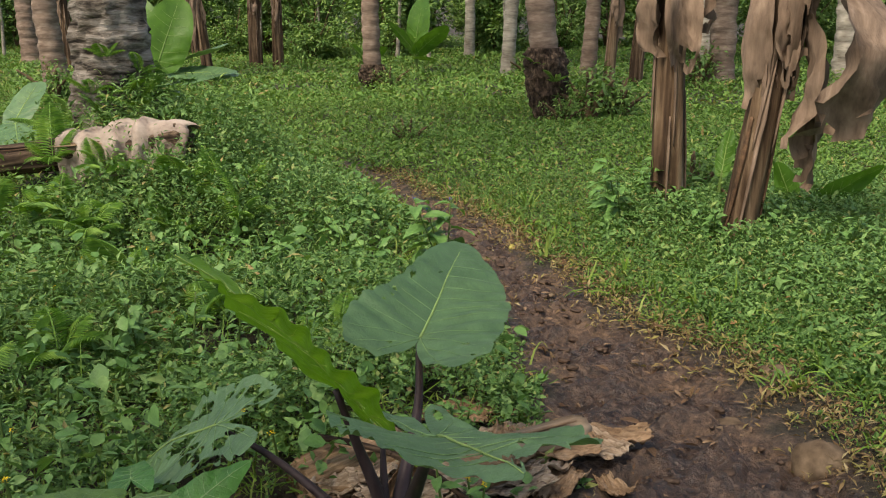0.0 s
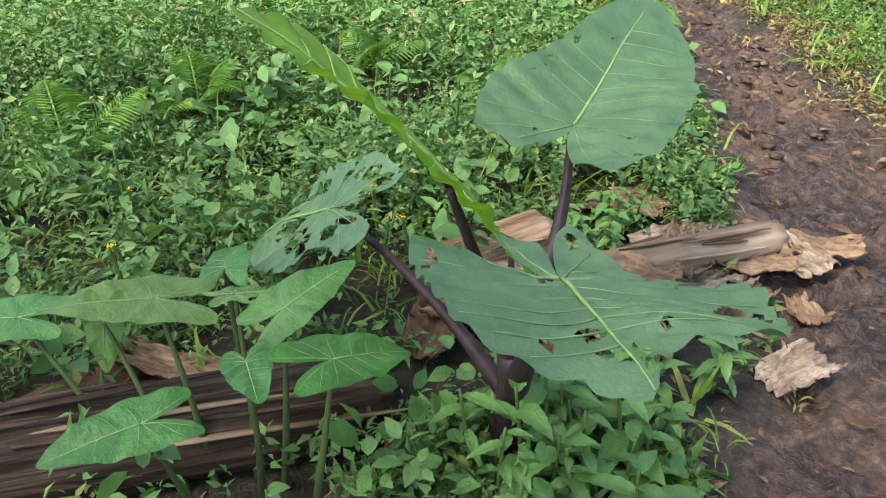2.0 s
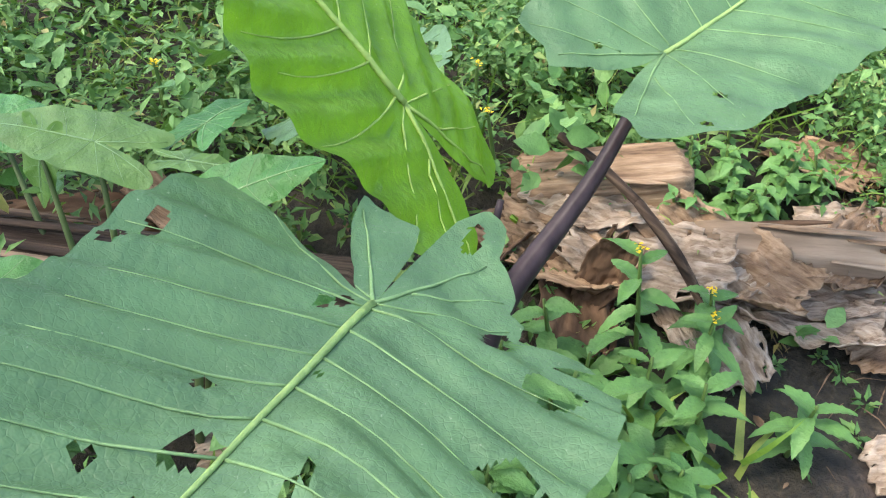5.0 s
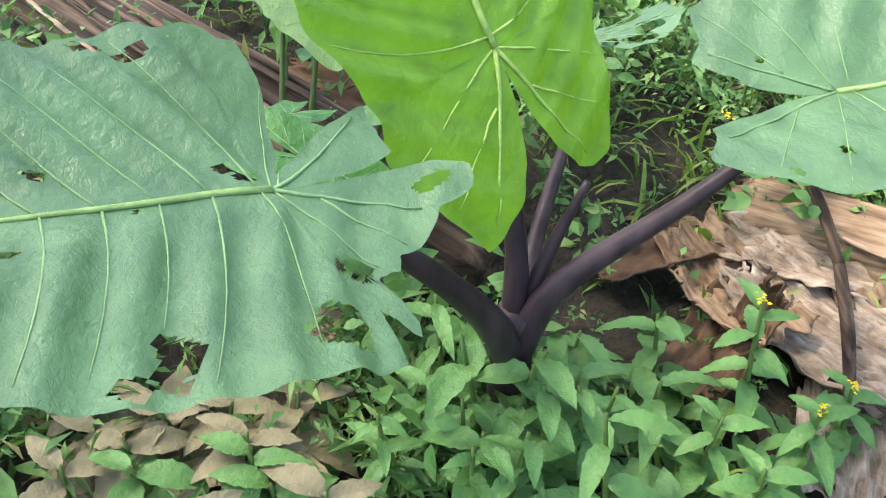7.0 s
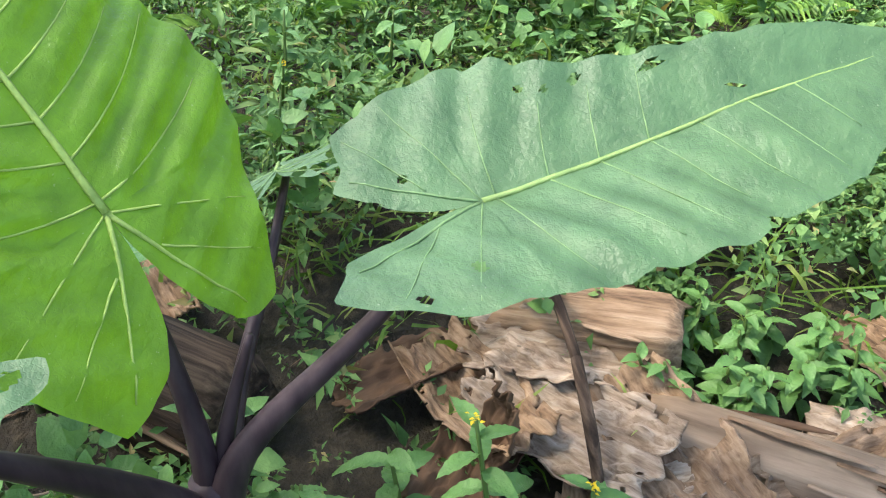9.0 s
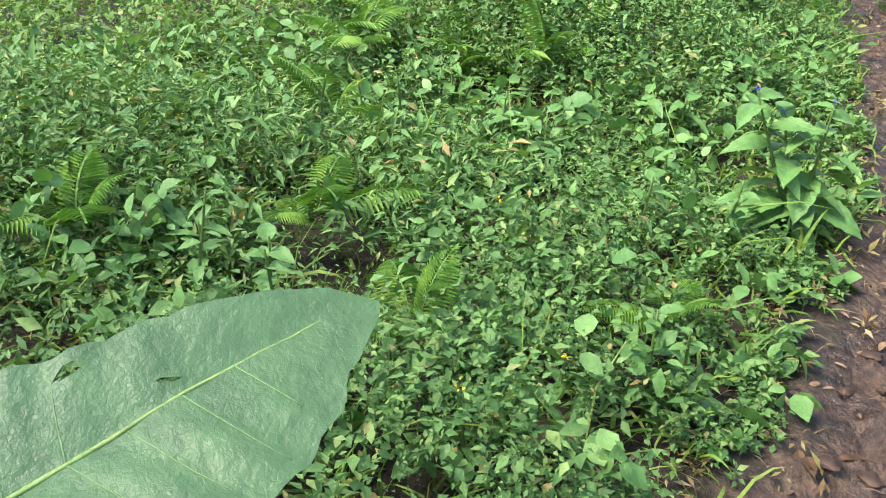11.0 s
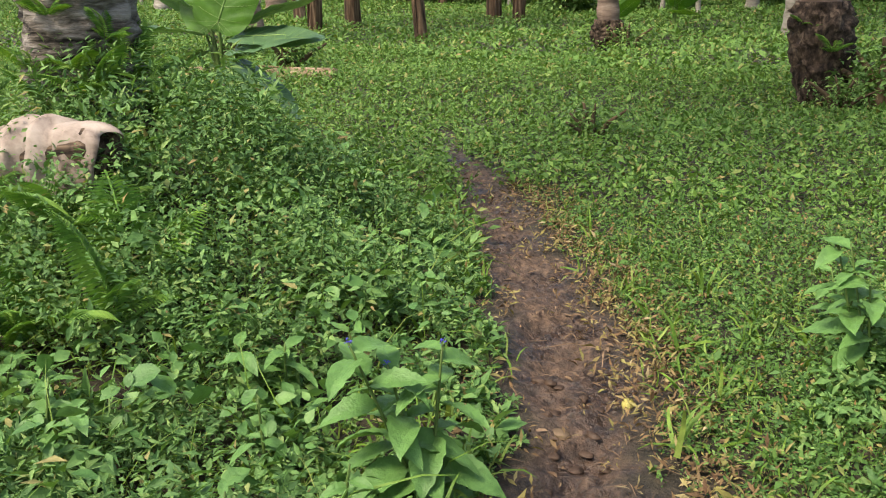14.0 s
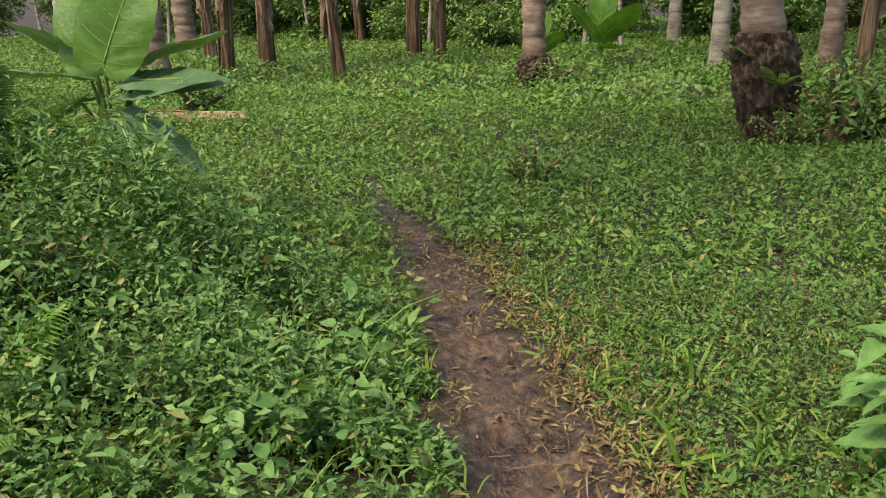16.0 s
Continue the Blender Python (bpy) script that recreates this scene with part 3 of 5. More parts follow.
def taro(root, leaves, label):
    ob = thing("taro_plant", (0, 0, 0), label, "plant", "small taro plants")
    for junction, along, across, length, mat, seed in leaves:
        big_leaf(ob, junction, along, across, length, mat, M_VEIN_PALE, "", width=0.78, droop=0.12, cup=0.08, seed=seed, table=HEART, rings=14, spokes=120, ribs=4, bites=0.0, ripple=0.006, vein=0.0022, rib_mat=M_VEIN_PALE)
        j = Vector(junction)
        r = Vector(root)
        r = r.lerp(Vector((j.x, j.y, r.z)), 0.55)
        stalk(ob, [r - Vector((0, 0, 0.02)), r.lerp(j, 0.45) + Vector((0.02, -0.01, 0.03)), j - Vector((0, 0, 0.004))], [0.010, 0.007, 0.004], M_TAROSTEM, "petiole", 7)
    return ob


taro((0.30, 2.16, 0.0), [((0.303, 2.21, 0.42), (0.14, -0.11, 0.03), (0.77, 0.64, 0.1), 0.145, M_TARO, 11), ((0.476, 2.259, 0.461), (0.05, 0.20, -0.06), (0.45, -0.70, 0.02), 0.205, M_TARO, 12),
                         ((0.245, 2.38, 0.422), (0.07, 0.134, 0.067), (0.77, -0.14, -0.25), 0.175, M_TARO, 13)], "green taro plant with pale-veined heart-shaped leaves")
taro((0.27, 2.19, 0.0), [((0.03, 2.24, 0.452), (-0.20, -0.22, 0.05), (-0.65, 0.76, 0.1), 0.225, M_TARO_PALE, 14), ((0.275, 1.983, 0.423), (-0.08, -0.14, 0.0), (0.86, 0.06, -0.2), 0.18, M_TARO, 15),
                         ((0.13, 2.36, 0.43), (0.5, 0.8, -0.1), (0.8, -0.5, 0.1), 0.11, M_TARO_PALE, 16), ((-0.306, 2.131, 0.353), (-0.8, -0.5, -0.05), (-0.5, 0.8, 0.2), 0.20, M_TARO, 17),
                         ((0.02, 2.44, 0.42), (-0.6, 0.7, -0.1), (0.7, 0.6, 0.2), 0.17, M_TARO, 18), ((-0.04, 2.16, 0.42), (0.02, -0.25, -0.95), (0.8, 0.6, 0.0), 0.12, M_TARO_PALE, 19)], "pale green taro plant with broad drooping leaves")


# ---- ground cover ----
def herb_plants(name, px, py, tall, per, leaf, slim, material, label, shape, spread=0.5, lean=0.35, category="ground cover", low=0.12):
    """Many small plants as one stuff: each a stem with leaves set round it up to its top."""
    n = len(px)
    z = land(px, py)
    k = per
    frac = (np.arange(k)[None, :] + rng.uniform(0, 1, (n, k))) / k
    hgt = tall[:, None] * (low + (1 - low) * frac)
    az = rng.uniform(0, 6.283, (n, 1)) + np.arange(k)[None, :] * 2.4 + rng.normal(0, 0.5, (n, k))
    dirx, diry = rng.normal(0, lean, (n, 1)), rng.normal(0, lean, (n, 1))
    off = spread * leaf[:, None] * rng.uniform(0.0, 0.8, (n, k))
    bx = px[:, None] + dirx * hgt + off * np.cos(az)
    by = py[:, None] + diry * hgt + off * np.sin(az)
    bz = z[:, None] + hgt
    base = np.stack((bx, by, bz), axis=2).reshape(-1, 3)
    L = (leaf[:, None] * rng.uniform(0.55, 1.15, (n, k))).ravel()
    pitch = rng.normal(0.12, 0.55, n * k)
    v, f = leaf_arrays(base, az.ravel(), pitch, rng.normal(0, 0.55, n * k), L, L * slim * rng.uniform(0.8, 1.2, n * k), shape)
    return tagged(array_mesh(name, v, f, material, smooth=True), label, category, kind="stuff")


def scatter(count, x0, x1, y0, y1, keep):
    x, y = rng.uniform(x0, x1, count), rng.uniform(y0, y1, count)
    gap, side = track_gap(x, y)
    m = rng.uniform(0, 1, count) < keep(x, y, gap, side)
    return x[m], y[m], gap[m], side[m]


def clear(x, y):
    """Bare spots: the litter heap and the log by the elephant ear."""
    heap = np.hypot((x - 0.66) / 0.44, (y - 3.36) / 0.46) < 1
    trunk = np.abs((x + 0.17) * 0.79 - (y - 1.99) * 0.61)
    muddy = np.hypot((x - 0.86) / 0.26, (y - 2.08) / 0.30) < 1
    return np.where(heap, 0.10, 1.0) * np.where(muddy, 0.10, 1.0) * np.where((trunk < 0.14) & (x > -0.9) & (x < 0.4), 0.05, np.where((trunk < 0.34) & (x > -0.9) & (x < 0.45), 0.18, 1.0))


def left_near(x, y, g, s):
    edge = np.clip((g + 0.07 * waves(x, y, 5, 9.0)) / 0.10, 0, 1)
    return edge * np.where(s < 0, 1.0, 0.0) * clear(x, y) * np.where(waves(x, y, 21, 2.2) > -1.1, 1, 0.4) * np.where(waves(x, y, 27, 7.5) > -0.30, 1, 0.12) * np.where((y < 3.3) & (x < 0.1), 0.5, 1.0)


for kind_no, (lo, hi, leaf_len, slim_by, shape_by, words) in enumerate([(-9, -0.35, 0.050, 0.26, LEAF4, "narrow-leaved green herbs beside the footpath"), (-0.5, 0.45, 0.036, 0.42, LEAF4, "dense green broad-leaved herbs beside the footpath"),
                                                                        (0.25, 9, 0.025, 0.55, LEAF4, "fine small-leaved green herbs beside the footpath")]):
    x, y, g, s = scatter(26000, -3.2, 1.4, 1.4, 7.6, left_near)
    patch = waves(x, y, 31, 1.7) + rng.normal(0, 0.25, len(x))
    m = (patch > lo) & (patch < hi)
    x, y, g = x[m], y[m], g[m]
    tall = np.clip(0.03 + 0.25 * np.clip(g / 0.9, 0.03, 1) + 0.10 * waves(x, y, 22, 2.5) * np.clip(g / 0.5, 0, 1), 0.03, 0.44) * np.where((y < 3.6) & (x > 0.0), 0.55, 1.0)
    tall = tall + 0.22 * np.exp(-((x + 2.7) / 1.0) ** 2 - ((y - 6.6) / 0.9) ** 2)
    herb_plants("herbs", x, y, tall, [11, 12, 15][kind_no], np.clip(rng.gamma(7.0, leaf_len / 7.0, len(x)), 0.014, 0.11), slim_by, M_HERB, words, shape_by, low=0.32)
x, y, g, s = scatter(2400, -3.2, 1.2, 1.4, 7.6, left_near)
herb_plants("vines", x, y, rng.uniform(0.12, 0.36, len(x)) * np.clip(g / 0.5, 0.2, 1), 6, np.clip(rng.normal(0.062, 0.016, len(x)), 0.03, 0.11), 0.66, M_WEED, "pale green heart-leaved vines over the herbs", LEAF8, low=0.5)


def right_near(x, y, g, s):
    edge = np.clip((g + 0.07 * waves(x, y, 5, 9.0) - 0.03) / 0.22, 0, 1) ** 1.3
    return edge * np.where(s > 0, 1.0, 0.0)


x, y, g, s = scatter(76000, -3.0, 3.3, 1.6, 8.6, lambda x, y, g, s: right_near(x, y, g, s) * np.where(waves(x, y, 28, 6.0) > -0.6, 1, 0.35))
tall = np.clip(0.03 + 0.13 * np.clip(g / 1.2, 0, 1), 0.02, 0.2)
herb_plants("low_herbs", x, y, tall, 7, np.clip(rng.gamma(6.0, 0.0038, len(x)), 0.010, 0.06), 0.42, M_LOW, "short yellowing carpet of creeping herbs", LEAF2)
x, y, g, s = scatter(15000, 0.3, 3.2, 4.6, 9.0, lambda x, y, g, s: np.where((s > 0) & (g > 0.40), 1, 0) * np.where(waves(x, y, 41, 2.4) > -0.35, 1, 0.25))
herb_plants("verge_herbs", x, y, np.clip(0.06 + 0.16 * np.clip((g - 0.35) / 0.8, 0, 1) + 0.05 * waves(x, y, 42, 2.0), 0.04, 0.26), 9, np.clip(rng.gamma(6.0, 0.0062, len(x)), 0.015, 0.08), 0.42, M_HERB, "leafy green herbs round the withered bananas", LEAF4, low=0.3)
x, y, g, s = scatter(30000, -3.0, 3.0, 1.6, 8.8, lambda x, y, g, s: np.where(s > 0, 1, 0.25) * np.exp(-((g - 0.14) / 0.17) ** 2) * clear(x, y))
herb_plants("withered_herbs", x, y, np.full(len(x), 0.045), 7, np.clip(rng.normal(0.036, 0.012, len(x)), 0.012, 0.07), 0.26, M_WITHERED, "trampled brown and yellow herbs along the footpath", LEAF2)
x, y, g, s = scatter(9000, -3.0, 3.3, 1.2, 8.6, lambda x, y, g, s: np.clip(g / 0.15, 0, 1) * np.where(s > 0, 0.38, 0.55) * clear(x, y))
herb_plants("grass", x, y, np.full(len(x), 0.05), 6, np.clip(rng.normal(0.10, 0.03, len(x)), 0.04, 0.2), 0.09, M_GRASS, "thin green grass blades", BLADE, lean=0.2, category="grass")


def middle(x, y, g, s):
    view = (x > 1.2 - 2.2 * (y - 0.7)) & (x < 2.4 + 0.10 * y)
    near = (x > -3.2) & (y < 7.6) & (s < 0)
    near2 = (x > -3.0) & (y < 8.6) & (s > 0)
    return np.where(view & ~near & ~near2, 1.0, 0.0) * np.clip((g + 0.05) / 0.12, 0, 1)


x, y, g, s = scatter(105000, -14.0, 3.6, 2.0, 14.5, middle)
high = np.where((s < 0) & (g > 0.2) & (y < 8.5), 0.26, 0.11)
tall = np.clip(high + 0.05 * waves(x, y, 24, 1.6), 0.04, 0.42) + 0.2 * np.exp(-((x + 3.6) / 1.0) ** 2 - ((y - 7.0) / 0.9) ** 2)
herb_plants("meadow_herbs", x, y, tall, 7, np.clip(rng.gamma(6.0, 0.0068, len(x)), 0.016, 0.10), 0.40, M_FAR, "green herb meadow under the palms", LEAF2)
x, y, g, s = scatter(66000, -30.0, 5.0, 13.5, 34.0, lambda x, y, g, s: np.where((x > 1 - 2.2 * y) & (x < 2.0 + 0.1 * y), 1.0, 0))
tall = np.clip(0.15 + 0.07 * waves(x, y, 25, 0.9), 0.05, 0.5)
herb_plants("far_meadow", x, y, tall, 5, np.clip(rng.normal(0.085, 0.025, len(x)), 0.03, 0.16), 0.40, M_FAR, "green meadow reaching the edge of the grove", LEAF2)


x, y, g, s = scatter(26000, -34.0, 16.0, -12.0, 24.0, lambda x, y, g, s: np.where(((x < -13.5) & (y < 14)) | (y < 1.6) | (x > 3.4), 1.0, 0) * np.clip(g / 0.1, 0, 1))
herb_plants("outer_meadow", x, y, np.clip(0.14 + 0.06 * waves(x, y, 26, 0.9), 0.05, 0.4), 5, np.clip(rng.normal(0.13, 0.03, len(x)), 0.05, 0.2), 0.42, M_FAR, "green meadow round the footpath", LEAF2)


x, y, g, s = scatter(900, -3.0, 0.4, 2.6, 7.4, lambda x, y, g, s: np.where((s < 0) & (g > 0.25), 1, 0) * clear(x, y))
herb_plants("grass_stalks", x, y, np.full(len(x), 0.06), 2, np.clip(rng.normal(0.36, 0.07, len(x)), 0.2, 0.5), 0.016, M_GRASS, "thin upright grass stalks among the herbs", BLADE, spread=0.02, lean=0.1, category="grass")


# ---- palms ----
def palm(place, height, radius, bark, label, lean=(0, 0), root=0.0, crown=True, seed=0, craggy=0.0):
    ob = thing("coconut_palm", (place[0], place[1], ground_z(*place) - 0.03), label, "palm tree", "palms of the grove")
    bm = bmesh.new()
    sides, rows = (40, int(height / 0.04)) if craggy else (20, int(height / 0.05))
    prev = None
    for i in range(rows + 1):
        h = height * i / rows
        r = radius * (1 - 0.35 * h / height) * (1 + (0.0 if root else 0.35) * math.exp(-h / 0.25))
        r *= 1 + (0.012 if craggy else 0.05) * (1 if int(h / 0.11 + 0.4 * noise.noise((h, seed, 0))) % 2 else -0.4)
        r *= 0.72 + 0.28 * min(1.0, h / root) if root else 1.0
        c = Vector((lean[0] * h + 0.02 * math.sin(h * 1.3 + seed), lean[1] * h, h))
        ring = []
        for j in range(sides):
            t = 2 * math.pi * j / sides
            w = r * (1 + 0.10 * noise.noise((math.cos(t) * 1.6, math.sin(t) * 1.6, h * 3.5 + seed)) + (0.06 + 0.5 * craggy) * noise.noise((math.cos(t) * 6, math.sin(t) * 6, h * 9 + seed)) + 0.9 * craggy * noise.noise((math.cos(t) * 11, math.sin(t) * 11, h * 15)) + 0.5 * craggy * noise.noise((math.cos(t) * 2.5, math.sin(t) * 2.5, h * 3)))
            ring.append(bm.verts.new(c + Vector((math.cos(t) * w, math.sin(t) * w, 0))))
        if prev:
            for j in range(sides):
                bm.faces.new((prev[j], prev[(j + 1) % sides], ring[(j + 1) % sides], ring[j]))
        prev = ring
    bm.faces.new(prev)
    part("trunk", bm, bark, ob)
    if root:
        bm = bmesh.new()
        prev = None
        for i in range(33):
            h = root * i / 32
            q = h / root
            r = radius * (0.92 + 0.50 * math.sin(math.pi * 0.5 * min(1.0, q / 0.72)) - 1.1 * max(0.0, q - 0.78))
            ring = []
            for j in range(40):
                t = 2 * math.pi * j / 40
                w = r * (1 + 0.22 * noise.noise((math.cos(t) * 3, math.sin(t) * 3, h * 7 + seed)) + 0.22 * noise.noise((math.cos(t) * 8, math.sin(t) * 8, h * 26)))
                ring.append(bm.verts.new((lean[0] * h + math.cos(t) * w, lean[1] * h + math.sin(t) * w, h)))
            if prev:
                for j in range(40):
                    bm.faces.new((prev[j], prev[(j + 1) % 40], ring[(j + 1) % 40], ring[j]))
            prev = ring
        bm.faces.new(prev)
        part("root_mass", bm, M_ROOT, ob, "dark matted aerial roots")
    if crown:
        top = np.array((lean[0] * height, lean[1] * height, height))
        r2 = np.random.default_rng(seed + 50)
        vs, fs, count = [], [], 0
        for k in range(13):
            az, up = k * 2.4 + r2.normal(0, 0.2), r2.uniform(-0.2, 1.0)
            q = np.linspace(0.06, 1, 34)
            L = 2.6
            px = L * q * math.cos(up * 0.8)
            pz = L * (q * math.sin(up * 0.8) - 0.55 * q ** 2)
            line = np.stack((px * math.cos(az), px * math.sin(az), pz), axis=1) + top
            for sd in (1, -1):
                v, f = leaf_arrays(line, np.full(34, az + sd * 1.05), np.full(34, -0.35), np.zeros(34), 0.75 * np.sin(math.pi * (0.12 + 0.85 * q)), np.full(34, 0.085), LEAF2)
                vs.append(v)
                fs.append(f + count)
                count += len(v)
        array_mesh("crown", np.concatenate(vs), np.concatenate(fs), M_BUSH, ob)
    return ob


palm((-3.37, 6.56), 8.5, 0.27, M_PALM_OLD, "old coconut palm with grey cracked bark and fern-grown foot", (0.02, 0.0), seed=1, craggy=0.19)
palm((-1.58, 12.75), 9.0, 0.19, M_PALM, "coconut palm with a dark swollen root mass at its foot", (-0.09, 0.0), root=0.95, seed=2)
palm((-5.75, 16.3), 9.0, 0.16, M_PALM, "slim coconut palm with a dark foot", root=0.5, seed=3)
palm((-4.2, 19.5), 9.5, 0.14, M_PALM_PALE, "slim coconut palm with whitish bark", (0.05, 0), seed=4)
palm((-2.5, 19.3), 9.0, 0.15, M_PALM, "slim brownish coconut palm", (0.04, 0), seed=5)
palm((0.1, 17.9), 9.0, 0.22, M_PALM, "coconut palm with ringed grey-brown bark", seed=6)
palm((-0.55, 21.5), 9.0, 0.12, M_PALM_PALE, "slim pale coconut palm", seed=7)
palm((2.1, 19.0), 9.0, 0.2, M_PALM_PALE, "pale coconut palm at the far edge", seed=8)
palm((-10.4, 13.6), 9.0, 0.2, M_PALM, "brown coconut palm with ringed bark", (-0.05, 0), seed=9)
palm((-17.5, 20.5), 9.0, 0.24, M_PALM, "far coconut palm with brown bark", (-0.05, 0), seed=10)
palm((-22.0, 20.3), 9.0, 0.2, M_PALM_PALE, "far coconut palm with pale bark", seed=11)
# unseen palms, added so their crowns shade the elephant ear and nearby ground
palm((-1.6, -3.2), 8.5, 0.2, M_PALM, "unseen coconut palm added behind the start of the walk for shade", seed=13)
palm((1.6, -3.6), 8.8, 0.2, M_PALM_PALE, "unseen pale coconut palm added behind the start of the walk for shade", seed=14)
palm((3.6, -1.6), 8.2, 0.2, M_PALM, "unseen coconut palm added beside the footpath for shade", seed=15)
# another added palm out of view, set back to keep its shade off the herbs
palm((-7.5, -4.5), 8.6, 0.2, M_PALM, "unseen coconut palm added back in the grove", seed=16)
palm((-6.6, 24.0), 9.0, 0.13, M_PALM_PALE, "thin far coconut palm", seed=12)


# ---- banana stems ----
def banana_stem(place, height, radius, lean, label, rags=8, seed=0):
    ob = thing("withered_banana_plant", (place[0], place[1], ground_z(*place) - 0.03), label, "banana plant", "withered banana stems")
    bm = bmesh.new()
    rows, sides = 24, 22
    prev = None
    for i in range(rows + 1):
        h = height * i / rows
        r = radius * (1.25 - 0.45 * h / height)
        ring = []
        for j in range(sides):
            t = 2 * math.pi * j / sides
            w = r * (1 + 0.13 * noise.noise((math.cos(t) * 4, math.sin(t) * 4, h * 0.9 + seed)) + 0.05 * (j % 3 - 1))
            ring.append(bm.verts.new((lean[0] * h + math.cos(t) * w, lean[1] * h + math.sin(t) * w, h)))
        if prev:
            for j in range(sides):
                bm.faces.new((prev[j], prev[(j + 1) % sides], ring[(j + 1) % sides], ring[j]))
        prev = ring
    bm.faces.new(prev)
    part("stem", bm, M_BANSTEM, ob)
    r2 = random.Random(seed)
    for k in range(7):
        az, h0 = r2.uniform(0, 6.283), r2.uniform(0.0, 0.35) * height
        h1 = h0 + r2.uniform(0.3, 0.6) * height
        bm = bmesh.new()
        pts = []
        for q in (0, 0.33, 0.66, 1):
            h = h0 + (h1 - h0) * q
            r = radius * (1.25 - 0.45 * h / height) * (1.04 + 0.10 * (1 - q) * r2.uniform(0, 1))
            pts.append((lean[0] * h + math.cos(az + 0.15 * q) * r, lean[1] * h + math.sin(az + 0.15 * q) * r, h))
        tube(bm, pts, [0.006, 0.020, 0.026, 0.012], 6, 14, wobble=0.4, seed=k + seed, flat=0.35)
        part("loose_strip", bm, M_DRYLEAF if k % 3 else M_HUSK_DARK, ob)
    for k in range(rags):
        az = r2.uniform(0, 6.283)
        top = height * r2.uniform(0.55, 1.0)
        hang(ob, Vector((lean[0] * top + math.cos(az) * radius * 0.85, lean[1] * top + math.sin(az) * radius * 0.85, top)), az, r2.uniform(0.3, 0.8) * min(1, height / 1.7), r2.uniform(0.06, 0.15), 0.03, seed + k)
    return ob


def hang(parent, top, az, drop, wide, out, seed):
    """A withered leaf or sheath hanging in folds."""
    bm = bmesh.new()
    rows, cols = 14, 9
    o = Vector((math.cos(az), math.sin(az), 0))
    s = Vector((-math.sin(az), math.cos(az), 0))
    vs = []
    for i in range(rows + 1):
        q = i / rows
        w = wide * (0.35 + 0.9 * math.sin(math.pi * min(1, 0.15 + 0.75 * q))) * 0.5
        row = []
        for j in range(cols):
            c = j / (cols - 1) * 2 - 1
            fold = 0.25 * wide * math.cos(c * 2.6 + q * 2 + seed) + 0.30 * wide * noise.noise((c * 3, q * 6, seed * 1.7)) + 0.12 * wide * noise.noise((c * 8, q * 14, seed))
            p = top + o * (out * math.sin(q * 3) + fold * (0.3 + q)) + s * (c * w + 0.2 * wide * noise.noise((q * 2.5, seed * 0.9, 2))) - Vector((0, 0, drop * q + 0.06 * drop * noise.noise((c * 2.5, seed, q))))
            row.append(bm.verts.new(p))
        vs.append(row)
    for i in range(rows):
        for j in range(cols - 1):
            if not (i > rows - 4 and noise.noise((j * 1.7, seed, i * 0.5)) > 0.15):
                bm.faces.new((vs[i][j], vs[i][j + 1], vs[i + 1][j + 1], vs[i + 1][j]))
    bmesh.ops.delete(bm, geom=[x for x in bm.verts if not x.link_faces], context="VERTS")
    return part("hanging_leaf", bm, M_DRYLEAF, parent)


bb = banana_stem((1.17, 6.70), 2.3, 0.088, (0.13, 0.0), "thick withered banana stem with torn brown sheaths", 13, 31)
hang(bb, Vector((0.30, 0.0, 1.55)), 0.1, 0.9, 0.30, 0.10, 91)
hang(bb, Vector((0.42, -0.10, 1.75)), -0.3, 0.95, 0.46, 0.32, 92)
hang(bb, Vector((0.36, 0.02, 1.05)), 0.5, 0.6, 0.14, 0.05, 93)
hang(bb, Vector((0.08, -0.05, 1.75)), -2.2, 0.8, 0.16, 0.05, 94)
bn = banana_stem((0.66, 7.45), 2.3, 0.098, (-0.02, 0.0), "withered banana stem with pale inner wood and drooping dry leaves", 3, 32)
hang(bn, Vector((-0.10, -0.08, 1.75)), -2.6, 0.55, 0.20, 0.08, 95)
hang(bn, Vector((0.05, -0.12, 1.85)), -1.3, 0.75, 0.20, 0.10, 96)
hang(bn, Vector((0.12, 0.02, 1.8)), 0.2, 0.45, 0.2, 0.1, 97)
for i, (bx, by, bh, br, bl, lb) in enumerate([(-1.5, 16.1, 2.5, 0.10, 0.07, "leaning bare banana stem"), (-8.85, 15.8, 2.4, 0.11, -0.1, "withered banana stem with shaggy brown sheaths"),
                                              (-11.5, 16.0, 2.4, 0.13, 0.05, "dry yellowish banana stem"), (-11.9, 17.4, 2.4, 0.16, 0.0, "shaggy brown banana stem"), (-14.0, 18.0, 2.4, 0.13, -0.05, "shaggy withered banana stem"),
                                              (-14.3, 23.2, 2.4, 0.12, -0.1, "pale leaning banana stem"), (-10.5, 20.1, 2.5, 0.16, 0, "withered banana stem wrapped in peeling sheaths"), (-10.1, 20.4, 2.5, 0.14, 0.02, "withered banana stem wrapped in peeling sheaths"),
                                              (-1.2, 17.0, 2.5, 0.12, 0.06, "banana stem with loose rags")]):
    banana_stem((bx, by), bh, br * 0.78, (bl, 0), lb, 10, 40 + i)


